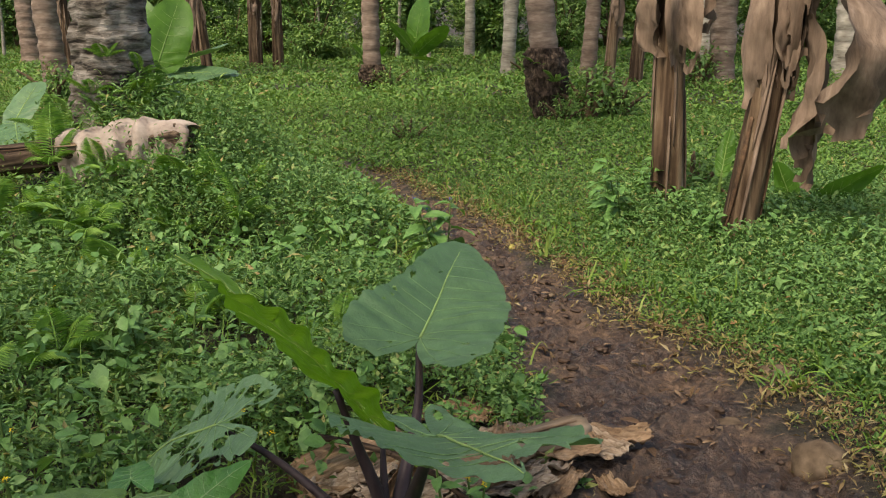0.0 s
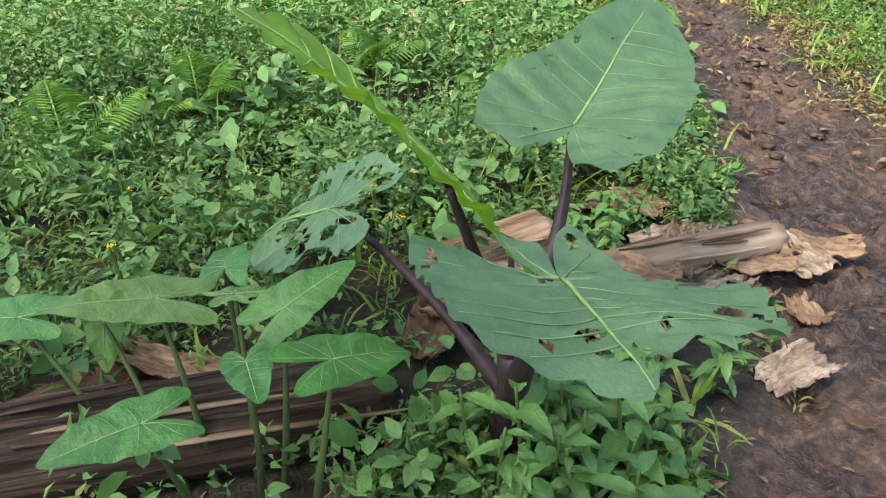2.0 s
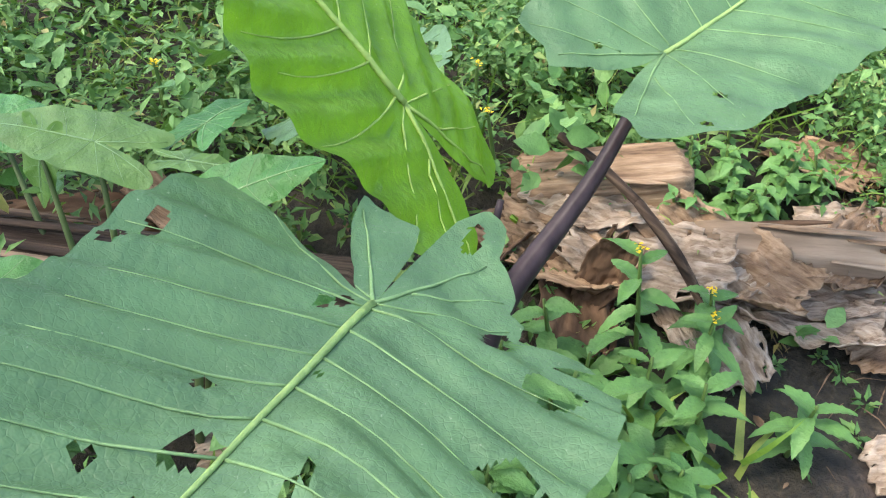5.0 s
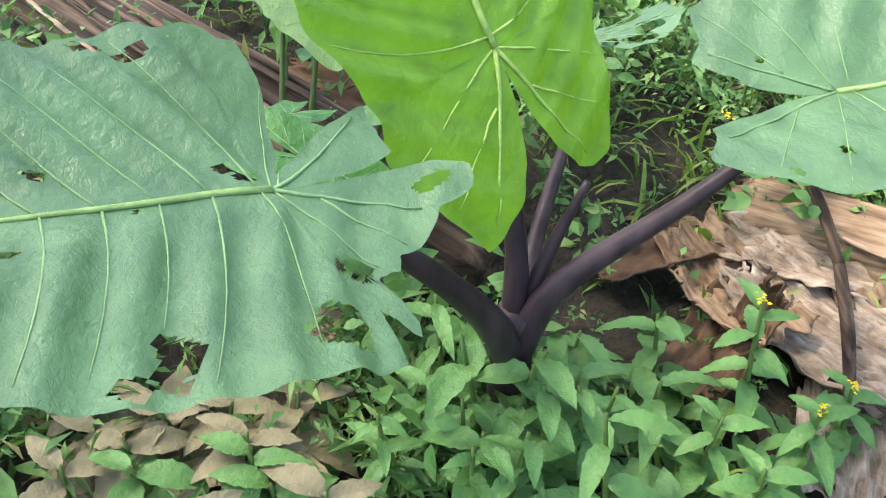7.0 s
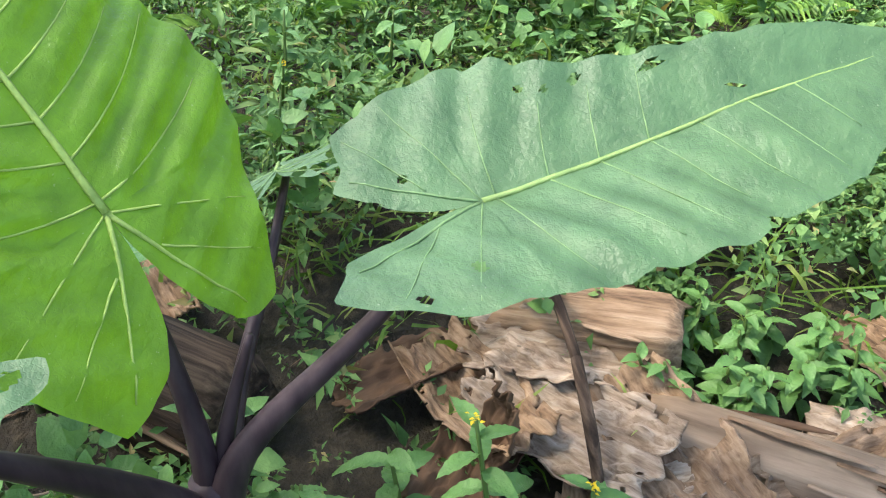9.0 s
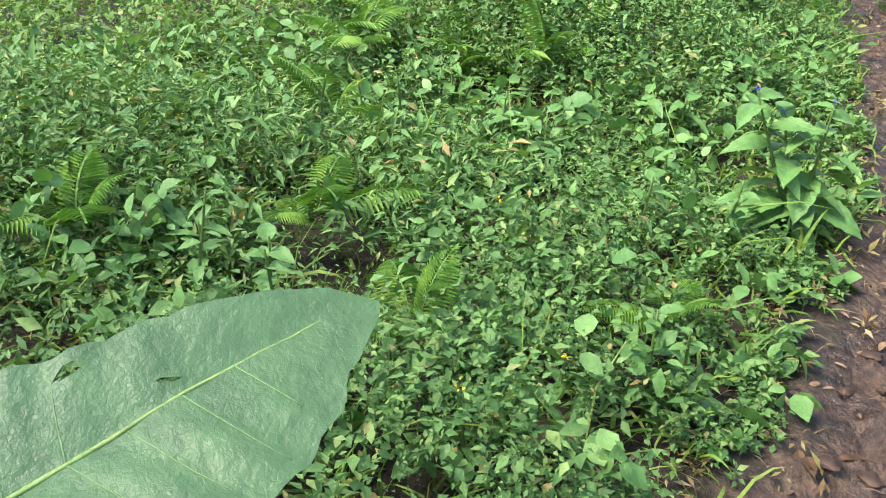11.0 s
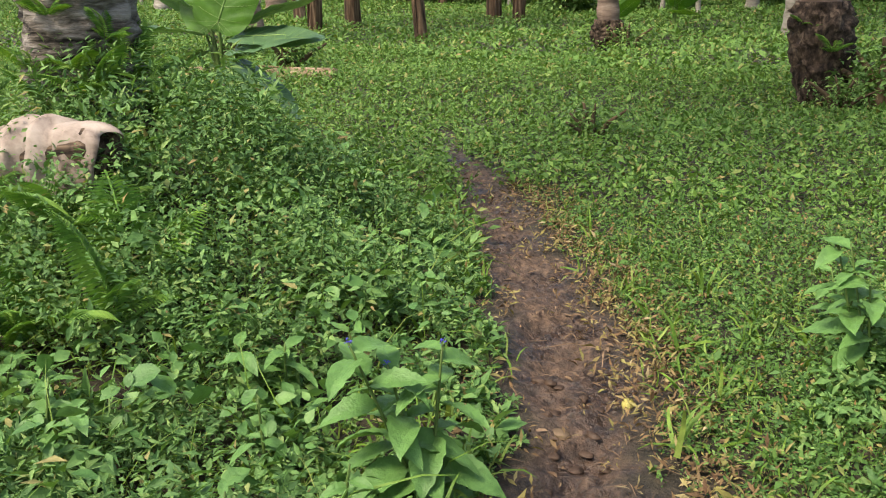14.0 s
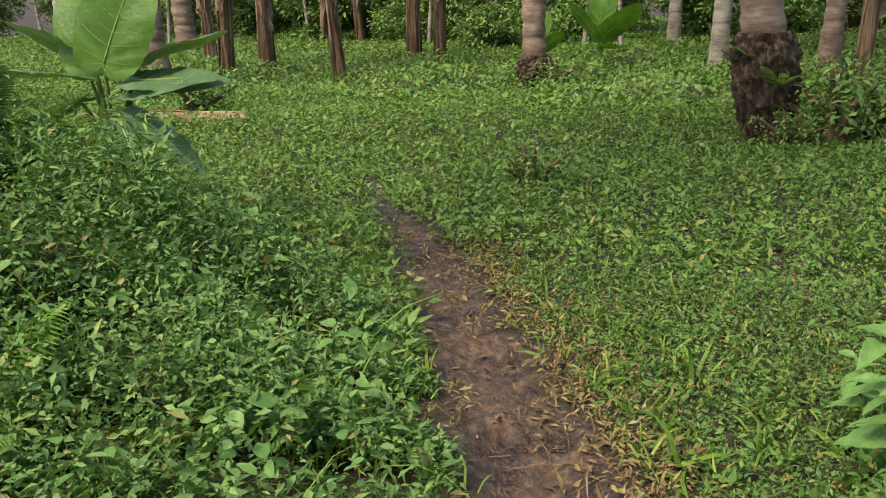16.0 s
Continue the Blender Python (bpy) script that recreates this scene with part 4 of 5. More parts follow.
# ---- grove edge ----
def bush(name, label, seed, tall, wide, leaves, size):
    r2 = np.random.default_rng(seed)
    ob = thing(name, (0, 0, 0), label, "bush", "bushes at the edge of the grove")
    bm = bmesh.new()
    tips = []
    for k in range(9):
        az, sp = r2.uniform(0, 6.283), r2.uniform(0.1, 0.5) * wide
        tip = (math.cos(az) * sp, math.sin(az) * sp, tall * r2.uniform(0.5, 0.95))
        tube(bm, [(math.cos(az) * 0.05, math.sin(az) * 0.05, 0), (tip[0] * 0.4, tip[1] * 0.4, tip[2] * 0.55), tip], [0.035, 0.022, 0.008], 5, 7)
        tips.append(tip)
    part("stem", bm, M_STALK, ob)
    clumps = []
    for k in range(46):
        t = np.array(tips[k % len(tips)])
        clumps.append((t * r2.uniform(0.15, 1.0) + r2.normal(0, 0.22, 3) * np.array((wide * 0.5, wide * 0.5, tall * 0.25)), r2.uniform(0.12, 0.32) * wide * 0.55))
    c = np.array([q for q, _ in clumps])
    rad = np.array([q for _, q in clumps])
    idx = r2.integers(0, len(c), leaves)
    d = r2.normal(0, 1, (leaves, 3))
    d /= np.linalg.norm(d, axis=1)[:, None]
    base = c[idx] + d * (rad[idx] * r2.uniform(0.5, 1.05, leaves))[:, None]
    base[:, 2] = np.abs(base[:, 2])
    L = size * r2.uniform(0.6, 1.3, leaves)
    v, f = leaf_arrays(base, np.arctan2(d[:, 1], d[:, 0]), r2.normal(-0.1, 0.5, leaves), r2.normal(0, 0.5, leaves), L, L * 0.42, LEAF2)
    array_mesh("foliage", v, f, M_BUSH, ob)
    return ob


kinds = [bush("bush", "dense dark green bush at the edge of the grove", 61, 2.6, 2.4, 5200, 0.13), bush("bush", "tall loose green thicket with thin stems", 62, 4.2, 2.6, 6000, 0.15),
         bush("bush", "low spreading green bush", 63, 1.5, 2.2, 3600, 0.12), bush("bush", "green bush with long narrow leaves", 64, 3.0, 2.0, 4200, 0.20)]
r3 = random.Random(5)
first = set()
for k in range(108):
    if k >= 84:
        t = (k - 84) / 23
        bx, by = -33 + 6 * t + r3.uniform(-1.5, 1.5), 25 - 22 * t + r3.uniform(-1, 1)
    elif k < 50:
        t = k / 49
        bx, by = -31 + 36 * t + r3.uniform(-0.8, 0.8), 25.5 + 3.0 * math.sin(t * 9) * 0.5 + r3.uniform(-1.2, 2.2)
    else:
        t = (k - 50) / 33
        bx, by = -36 + 44 * t + r3.uniform(-0.8, 0.8), 30.5 + r3.uniform(-1.5, 3.5)
    src = kinds[[0, 1, 3, 2][k % 4] if k < 50 else [1, 0, 1, 3][k % 4]]
    i = kinds.index(src)
    m = Matrix.Translation((bx, by, ground_z(bx, by) - 0.05)) @ Matrix.Rotation(r3.uniform(0, 6.28), 4, "Z")
    if i not in first:
        first.add(i)
        src.matrix_basis = m
    else:
        copy_thing(src, m)


def sapling(label, seed, tall):
    r2 = np.random.default_rng(seed)
    ob = thing("sapling", (0, 0, 0), label, "young tree", "saplings at the edge of the grove")
    bm = bmesh.new()
    tube(bm, [(0, 0, -0.05), (0.1, 0.05, tall * 0.4), (-0.05, 0.1, tall)], [0.055, 0.04, 0.015], 7, 16, wobble=0.2, seed=seed)
    part("trunk", bm, M_PALM_PALE, ob)
    q = r2.uniform(0.25, 1.0, 420)
    base = np.stack((r2.normal(0, 0.5, 420) * q, r2.normal(0, 0.5, 420) * q, q * tall), axis=1)
    L = 0.16 * r2.uniform(0.6, 1.3, 420)
    v, f = leaf_arrays(base, r2.uniform(0, 6.28, 420), r2.normal(-0.3, 0.4, 420), r2.normal(0, 0.4, 420), L, L * 0.4, LEAF2)
    array_mesh("crown", v, f, M_BUSH, ob)
    return ob


young = sapling("thin pale sapling at the edge of the grove", 3, 4.5)
young.matrix_basis = Matrix.Translation((-8.2, 23.0, 0))
for bx, by in ((-12.5, 23.5), (-5.2, 22.8), (-3.4, 23.6), (-1.4, 22.4), (0.8, 23.0), (-15.8, 23.0), (-18.5, 24.0), (-7.0, 22.2), (-20.5, 22.5), (-24.0, 21.0), (-26.0, 17.0), (-11.0, 24.2), (-9.4, 24.0)):
    copy_thing(young, Matrix.Translation((bx, by, ground_z(bx, by))) @ Matrix.Rotation(bx * 3, 4, "Z"))


# ---- dry heap beside the elephant ear ----
def sheet(name, label, place, spin, length, width, curl, seed, material, torn=0.35, bow=0.1, group="", category="dry leaf"):
    """A dry sheath or leaf lying curled, thick enough to have two sides, with torn ends."""
    bm = bmesh.new()
    curl *= 0.6
    nx, ny = 44, 24
    top = []
    for i in range(nx + 1):
        q = i / nx
        row = []
        w = width * (0.75 + 0.35 * math.sin(math.pi * (0.1 + 0.8 * q))) * (1 + 0.22 * noise.noise((q * 3, seed, 1)))
        for j in range(ny + 1):
            c = j / ny * 2 - 1
            a = c * curl
            y = w * 0.5 * (math.sin(a) / curl if curl > 0.05 else c)
            z = w * 0.5 * ((1 - math.cos(a)) / curl if curl > 0.05 else 0)
            x = length * (q - 0.5) + torn * 0.3 * length * noise.noise((c * 2.5, seed, 7)) * (abs(q - 0.5) * 2) ** 3
            z += bow * length * (4 * (q - 0.5) ** 2) * (1 if seed % 2 else -0.6) + 0.11 * width * noise.noise((q * 4, c * 2.2, seed)) + 0.08 * width * noise.noise((q * 9, c * 6, seed)) + 0.035 * width * noise.noise((q * 12, c * 20, seed))
            fold = noise.noise((q * 5 + 1.7 * noise.noise((q * 3, c * 3, seed)), c * 4.0, seed + 9))
            z += 0.10 * width * (0.5 - abs(fold)) + 0.045 * width * (0.5 - abs(noise.noise((q * 16, c * 11, seed + 4))))
            row.append(bm.verts.new((x, y, z)))
        top.append(row)
    for i in range(nx):
        for j in range(ny):
            edge = min(j, ny - 1 - j) < 3 or i < 4 or i > nx - 5
            if not (edge and noise.noise((i * 0.3, j * 0.42, seed * 1.3)) > torn + 0.05):
                bm.faces.new((top[i][j], top[i + 1][j], top[i + 1][j + 1], top[i][j + 1]))
    bmesh.ops.delete(bm, geom=[x for x in bm.verts if not x.link_faces], context="VERTS")
    bmesh.ops.solidify(bm, geom=bm.faces[:], thickness=0.003)
    ob = part(name, bm, material)
    ob.matrix_world = pose(*place, *spin)
    return tagged(ob, label, category, group)


def rotten_log(name, label, a, b, radius, seed, material, strips=5, category="log", flat=0.85):
    """A fallen fibrous stem with splitting strips, built along its own x axis."""
    a, b = Vector(a), Vector(b)
    d = b - a
    L = d.length
    ob = thing(name, Matrix.Translation(a) @ d.to_track_quat("X", "Z").to_matrix().to_4x4(), label, category)
    bm = bmesh.new()
    prev = None
    sides, rows = 26, max(16, int(L / 0.04))
    for i in range(rows + 1):
        x = L * i / rows
        ring = []
        for j in range(sides):
            t = 2 * math.pi * j / sides
            r = radius * (1 + 0.16 * noise.noise((x * 1.2, math.cos(t) * 5 + seed, math.sin(t) * 5)) + 0.07 * noise.noise((x * 5, math.cos(t) * 12 + seed, math.sin(t) * 12)) + 0.05 * (j % 3 - 1))
            r *= 1.0 if 0 < i < rows else 0.8
            ring.append(bm.verts.new((x + 0.03 * noise.noise((t * 2, i, seed)) * (i in (0, rows)), math.cos(t) * r, math.sin(t) * r * flat)))
        if prev:
            for j in range(sides):
                bm.faces.new((prev[j], prev[(j + 1) % sides], ring[(j + 1) % sides], ring[j]))
        else:
            bm.faces.new(ring[::-1])
        prev = ring
    bm.faces.new(prev)
    part("core", bm, material, ob)
    r2 = random.Random(seed)
    for k in range(strips):
        bm = bmesh.new()
        t = r2.uniform(0.2, 2.9)
        x0 = r2.uniform(0.05, 0.6) * L
        x1 = min(L * 1.02, x0 + r2.uniform(0.2, 0.5) * L)
        lift = r2.uniform(1.02, 1.25)
        pts = [(x0 + (x1 - x0) * q, math.cos(t + 0.25 * q) * radius * (1.0 + (lift - 1) * q), math.sin(t + 0.25 * q) * radius * flat * (1.0 + (lift - 1) * q) + 0.004) for q in (0, 0.35, 0.7, 1)]
        tube(bm, pts, [0.006, 0.014, 0.012, 0.004], 6, 14, wobble=0.3, seed=k, flat=0.4)
        part("bark_strip", bm, ([M_LOG, M_HUSK_DARK, M_LOG, M_LOG, M_WOOD][k % 5] if material is M_LOG else [M_HUSK, M_HUSK_DARK, M_WOOD][k % 3]), ob)
    return ob


rotten_log("fallen_banana_stem", "rotting fallen banana stem with peeling brown strips under taro leaves", (-0.82, 1.33, 0.08), (0.32, 2.60, 0.09), 0.125, 3, M_LOG, 16)
rotten_log("dry_log", "grey-brown fibrous dry log lying in a heap of husks", (0.46, 3.32, 0.07), (0.86, 3.86, 0.05), 0.062, 5, M_WOOD, 5)
rotten_log("husk_block", "broken end of a fibrous brown banana stem", (0.10, 3.10, 0.07), (0.30, 3.44, 0.10), 0.085, 6, M_HUSK, 2)
HEAP_TOP = [(0.36, 3.02, 0.10, 8, -6, 20, 0.34, 0.20, 0.9, M_HUSK), (0.30, 3.20, 0.15, -8, 10, 70, 0.36, 0.22, 0.6, M_HUSK_PALE), (0.46, 3.16, 0.13, 10, 5, 40, 0.36, 0.24, 0.5, M_HUSK_PALE),
        (0.54, 3.30, 0.09, -6, -8, 85, 0.32, 0.24, 0.4, M_HUSK_PALE), (0.56, 3.32, 0.12, 12, 0, 10, 0.36, 0.22, 0.7, M_HUSK), (0.70, 3.48, 0.07, -8, 4, 60, 0.40, 0.24, 0.5, M_HUSK_PALE),
        (0.66, 3.60, 0.06, 4, 8, 100, 0.34, 0.20, 0.8, M_HUSK), (0.64, 3.18, 0.06, 6, -4, -20, 0.32, 0.2, 0.4, M_HUSK_PALE), (0.70, 3.36, 0.06, -5, 4, 35, 0.34, 0.22, 0.5, M_HUSK_PALE)]
HEAP_EDGE = [(0.62, 3.72, 0.06, 6, 8, 50, 0.32, 0.16, 0.7, M_HUSK_PALE), (0.80, 3.70, 0.05, -6, 0, 15, 0.30, 0.2, 0.5, M_HUSK), (0.40, 3.92, 0.05, 12, 8, 30, 0.24, 0.12, 0.5, M_HUSK),
        (0.90, 3.86, 0.04, 5, 3, -30, 0.28, 0.18, 0.6, M_HUSK_PALE), (0.24, 2.94, 0.07, -10, 6, 110, 0.34, 0.16, 1.1, M_HUSK_DARK), (0.48, 2.98, 0.05, 3, 4, -40, 0.30, 0.18, 0.8, M_HUSK_DARK),
        (0.86, 3.52, 0.03, 0, 5, 80, 0.26, 0.16, 0.6, M_HUSK), (0.10, 4.20, 0.08, 14, 8, 50, 0.24, 0.10, 0.5, M_HUSK), (0.36, 3.84, 0.04, 8, -6, 10, 0.26, 0.12, 0.5, M_HUSK)]
HEAP_STRAY = [(0.98, 3.98, 0.03, 4, 2, 20, 0.22, 0.14, 0.5, M_HUSK), (1.08, 3.30, 0.03, 8, -8, 60, 0.20, 0.15, 0.9, M_HUSK_PALE), (1.02, 3.62, 0.02, 0, 8, 130, 0.16, 0.10, 0.7, M_HUSK),
        (-0.30, 2.25, 0.06, 10, 5, 60, 0.40, 0.14, 0.6, M_HUSK_DARK), (-0.15, 2.42, 0.07, -10, 5, 20, 0.36, 0.14, 0.7, M_HUSK), (0.46, 2.30, 0.08, 40, 20, 80, 0.20, 0.10, 1.2, M_HUSK_PALE),
        (0.52, 2.42, 0.06, 20, 30, 10, 0.18, 0.10, 1.2, M_HUSK)]
for i, (hx, hy, hz, rx, ry, rz, hl, hw, hc, hm) in enumerate(HEAP_TOP + HEAP_EDGE + HEAP_STRAY):
    sheet("dry_banana_sheath", {M_HUSK: "brown curled dry banana sheath with torn edges", M_HUSK_PALE: "bleached fibrous dry banana sheath lying in a heap", M_HUSK_DARK: "dark rotting banana sheath"}[hm],
          (hx, hy, 0.02 + 0.45 * hz + ground_z(hx, hy)), (rx * 0.6, ry * 0.6, rz), hl, hw * 0.85, hc, i + 1, hm, group="dry sheaths of the heap")
stick = thing("broken_stalk", (0, 0, 0), "broken dark dry leaf stalk leaning over the husk heap", "stalk")
stalk(stick, [(0.13, 3.20, 0.20), (0.26, 3.20, 0.20), (0.40, 3.19, 0.19)], [0.011, 0.011, 0.010], M_LOG, "upper_piece", 8)
stalk(stick, [(0.40, 3.19, 0.19), (0.54, 3.17, 0.16), (0.68, 3.15, 0.09)], [0.011, 0.012, 0.009], M_LOG, "lower_piece", 8)
sheet("upright_husk", "brown pointed husk standing up in the heap", (0.50, 3.04, 0.16), (80, -70, 20), 0.20, 0.09, 1.0, 41, M_HUSK_DARK, torn=0.8, category="husk")

# ---- the log with its pale cover ----
rotten_log("mossy_log", "old grey log lying on a mound by the palm", (-2.30, 5.97, 0.70), (-4.3, 5.74, 0.42), 0.12, 8, M_LOG, 6)


def cover():
    bm = bmesh.new()
    nx, ny = 44, 26
    rows = []
    for i in range(nx + 1):
        q = i / nx
        row = []
        for j in range(ny + 1):
            c = j / ny
            ang = radians(150 - 205 * c)
            r = 0.150 + 0.035 * noise.noise((q * 4, c * 2, 3)) - 0.045 * abs(noise.noise((q * 9, c * 1.6, 8))) + 0.008 * noise.noise((q * 22, c * 9, 3)) + 0.034 * math.sin(q * 26 + 2.5 * noise.noise((q * 5, c * 2, 0))) * (0.35 + c) * 0.8
            r *= 0.45 + 0.55 * min(1.0, q / 0.16)
            x = -2.25 - 0.95 * q - 0.04 * noise.noise((c * 4, q * 2, 9))
            y = 5.97 - 0.10 * q + math.cos(ang) * r * -1.0
            z = 0.71 - 0.13 * q + math.sin(ang) * r
            if c > 0.55:
                z -= (c - 0.55) * (0.34 + 0.10 * noise.noise((q * 6, 1, 4)))
                y -= (c - 0.55) * 0.05
            row.append(bm.verts.new((x, y, z)))
        rows.append(row)
    for i in range(nx):
        for j in range(ny):
            if j > 21 and noise.noise((i * 0.2, j * 0.2, 12)) > 0.2:
                continue
            if noise.noise((i * 0.22, j * 0.5, 31)) > 0.8:
                continue
            bm.faces.new((rows[i][j], rows[i + 1][j], rows[i + 1][j + 1], rows[i][j + 1]))
    bmesh.ops.delete(bm, geom=[v for v in bm.verts if not v.link_faces], context="VERTS")
    bmesh.ops.solidify(bm, geom=bm.faces[:], thickness=0.004)
    return tagged(part("withered_palm_sheath", bm, M_COVER), "bleached crumpled palm sheath draped over the log", "dry leaf")


cover()
rotten_log("pale_log", "pale cut banana stem lying on the meadow", (-6.5, 11.5, 0.13), (-8.6, 10.75, 0.12), 0.085, 9, M_WOOD, 3)


# ---- ferns ----
def frond_mesh(name, length, arch, pairs, seed):
    q = np.linspace(0.08, 1, pairs)
    x = length * q * (1 - 0.18 * q * arch)
    z = length * (0.75 * q - arch * 0.75 * q * q)
    base = np.stack((x, np.zeros(pairs), z), axis=1)
    size = length * 0.30 * np.sin(math.pi * np.clip(0.16 + 0.84 * q, 0, 1)) + 0.008
    pitch = np.arctan2(np.gradient(z), np.gradient(x))
    vs, fs, n = [], [], 0
    for sd in (1, -1):
        v, f = leaf_arrays(base, np.full(pairs, sd * 1.2), np.full(pairs, -0.12), np.zeros(pairs) + pitch * 0.5 * sd, size, size * 0.12 + 0.003, LEAF4)
        vs.append(v)
        fs.append(f + n)
        n += len(v)
    w = 0.004
    for i in range(pairs - 1):
        a, b = base[i], base[i + 1]
        vs.append(np.array([a + (0, w, 0), a - (0, w, 0), b - (0, w, 0), b + (0, w, 0)]))
        fs.append(np.array([(0, 1, 2), (0, 2, 3)]) + n)
        n += 4
    me = bpy.data.meshes.new(name)
    me.from_pydata(np.concatenate(vs), [], np.concatenate(fs))
    me.materials.append(M_FERN)
    return me


FRONDS = [frond_mesh("frond", 0.50, 0.75, 24, 1), frond_mesh("frond", 0.42, 0.95, 22, 2), frond_mesh("frond", 0.60, 0.6, 28, 3)]


def fern(place, count, scale, seed, label="green fern with arching feathered fronds"):
    r2 = random.Random(seed)
    ob = thing("fern", place, label, "fern", "ferns")
    for k in range(count):
        f = new("frond", FRONDS[r2.randrange(3)])
        f.parent = ob
        f.matrix_basis = Matrix.Rotation(k * 6.283 / count + r2.uniform(-0.3, 0.3), 4, "Z") @ Matrix.Rotation(r2.uniform(-0.85, 0.05), 4, "Y") @ Matrix.Scale(scale * r2.uniform(0.5, 0.95), 4)
    return ob


FERNS_MOUND = [(-2.0, 5.35, 0.0, 6, 1.0), (-2.45, 5.25, 0.0, 6, 1.1), (-1.85, 5.75, 0.05, 5, 1.0),
        (-2.9, 5.4, 0.05, 6, 1.1), (-3.4, 5.3, 0.0, 6, 1.1), (-1.25, 2.95, 0.12, 5, 0.95),
        (-1.2, 3.5, 0.12, 5, 0.9), (-0.95, 4.15, 0.12, 5, 0.85), (-1.45, 2.5, 0.1, 5, 0.9),
        (-0.25, 4.1, 0.1, 4, 0.7), (-1.5, 6.2, 0.05, 3, 0.7), (-3.02, 6.40, 0.5, 6, 0.8),
        (-3.15, 6.24, 0.4, 6, 0.8), (-3.55, 6.22, 0.4, 6, 0.9)]
FERNS_FIELD = [(-3.10, 6.36, 0.75, 5, 0.6), (-3.28, 6.24, 0.85, 5, 0.55), (-3.06, 6.52, 1.0, 5, 0.5), (-3.18, 6.30, 1.3, 5, 0.45), (-3.05, 6.62, 0.6, 6, 0.7), (-2.95, 6.75, 0.3, 6, 0.8),
        (-0.05, 4.75, 0.05, 4, 0.6), (-2.2, 6.6, 0.1, 5, 0.9), (-4.0, 5.6, 0.0, 6, 1.1),
        (-1.75, 4.6, 0.1, 4, 0.8), (-1.45, 12.5, 1.0, 5, 0.6), (-1.7, 12.55, 1.4, 5, 0.5),
        (-2.2, 5.75, 0.35, 5, 1.0), (-2.75, 5.65, 0.4, 5, 1.0), (-1.6, 5.5, 0.3, 5, 0.9),
        (-3.2, 5.7, 0.4, 6, 1.0), (-2.3, 5.0, 0.35, 5, 0.9)]
for i, (fx, fy, fz, fn, fs) in enumerate(FERNS_MOUND + FERNS_FIELD):
    fern((fx, fy, ground_z(fx, fy) + fz * 0.5 + (0.08 if fy < 6.0 else 0.0)), fn, fs, 70 + i)


# ---- single weeds and shrubs ----
def weed(name, place, height, leaves, length, slim, seed, label, material=M_WEED, flower=None, stems=1, group="", category="weed"):
    """A leafy upright plant: stems with leaves set round them, largest low down."""
    r2 = random.Random(seed)
    ob = thing(name, place, label, category, group)
    for s in range(stems):
        lean = Vector((r2.uniform(-0.3, 0.3), r2.uniform(-0.3, 0.3), 1))
        if stems > 1:
            lean = Vector((lean.x * 2.2, lean.y * 2.2, 1))
        h = height * r2.uniform(0.75, 1.05)
        bm = bmesh.new()
        foot_at = Vector((r2.uniform(-0.02, 0.02), r2.uniform(-0.02, 0.02), 0))
        mid = foot_at + Vector((lean.x * 0.3, lean.y * 0.3, 0.5)) * h
        end = foot_at + Vector((lean.x * 0.6, lean.y * 0.6, 0.98)) * h
        tube(bm, [foot_at, mid, end], [0.006, 0.005, 0.003], 6, 8)
        part("stem", bm, M_STEM, ob)
        line = bezier([foot_at, mid, end], 20)
        for k in range(leaves):
            q = 0.18 + 0.8 * k / max(1, leaves - 1)
            p = line[int(q * 20)]
            L = length * (1.15 - 0.5 * q) * r2.uniform(0.8, 1.15)
            az = k * 2.4 + r2.uniform(-0.3, 0.3) + s
            v, f = broad_leaf(L, L * slim, 0.35 + r2.uniform(-0.1, 0.25), seed + k)
            o = array_mesh("leaf", v, f, material, ob, smooth=True)
            o.matrix_basis = Matrix.Translation(p) @ Matrix.Rotation(az, 4, "Z") @ Matrix.Rotation(r2.uniform(-0.65, -0.05) + 0.5 * (1 - q), 4, "Y") @ Matrix.Rotation(r2.uniform(-0.3, 0.3), 4, "X")
        if flower:
            r = np.random.default_rng(seed + s)
            pts = np.array(end)[None, :] + r.normal(0, 0.004, (12, 3)) + np.array((0, 0, 1)) * r.uniform(-0.004, 0.006, (12, 1))
            v, f = leaf_arrays(pts, r.uniform(0, 6.28, 12), r.uniform(-0.2, 0.9, 12), r.normal(0, 0.3, 12), np.full(12, 0.009), np.full(12, 0.005), LEAF4)
            array_mesh("flower", v, f, flower, ob)
    return ob


def broad_leaf(length, width, sag, seed):
    """One leaf along x, veined and sagging."""
    nx, ny = 14, 6
    verts = []
    for i in range(nx + 1):
        q = i / nx
        w = width * 0.5 * (math.sin(math.pi * q ** 0.8) ** 0.8 + 0.02) * (1 + 0.06 * math.sin(i * 2.4 + seed))
        for j in range(ny + 1):
            c = j / ny * 2 - 1
            z = -sag * length * q * q + 0.30 * abs(c) * w + 0.016 * length * math.cos(q * 34 - abs(c) * 5) * min(1.0, 3 * abs(c)) + 0.04 * length * math.sin(seed + q * 5) * c
            verts.append((length * q, c * w, z))
    faces = []
    for i in range(nx):
        for j in range(ny):
            a = i * (ny + 1) + j
            faces.append((a, a + ny + 1, a + ny + 2, a + 1))
    return verts, faces


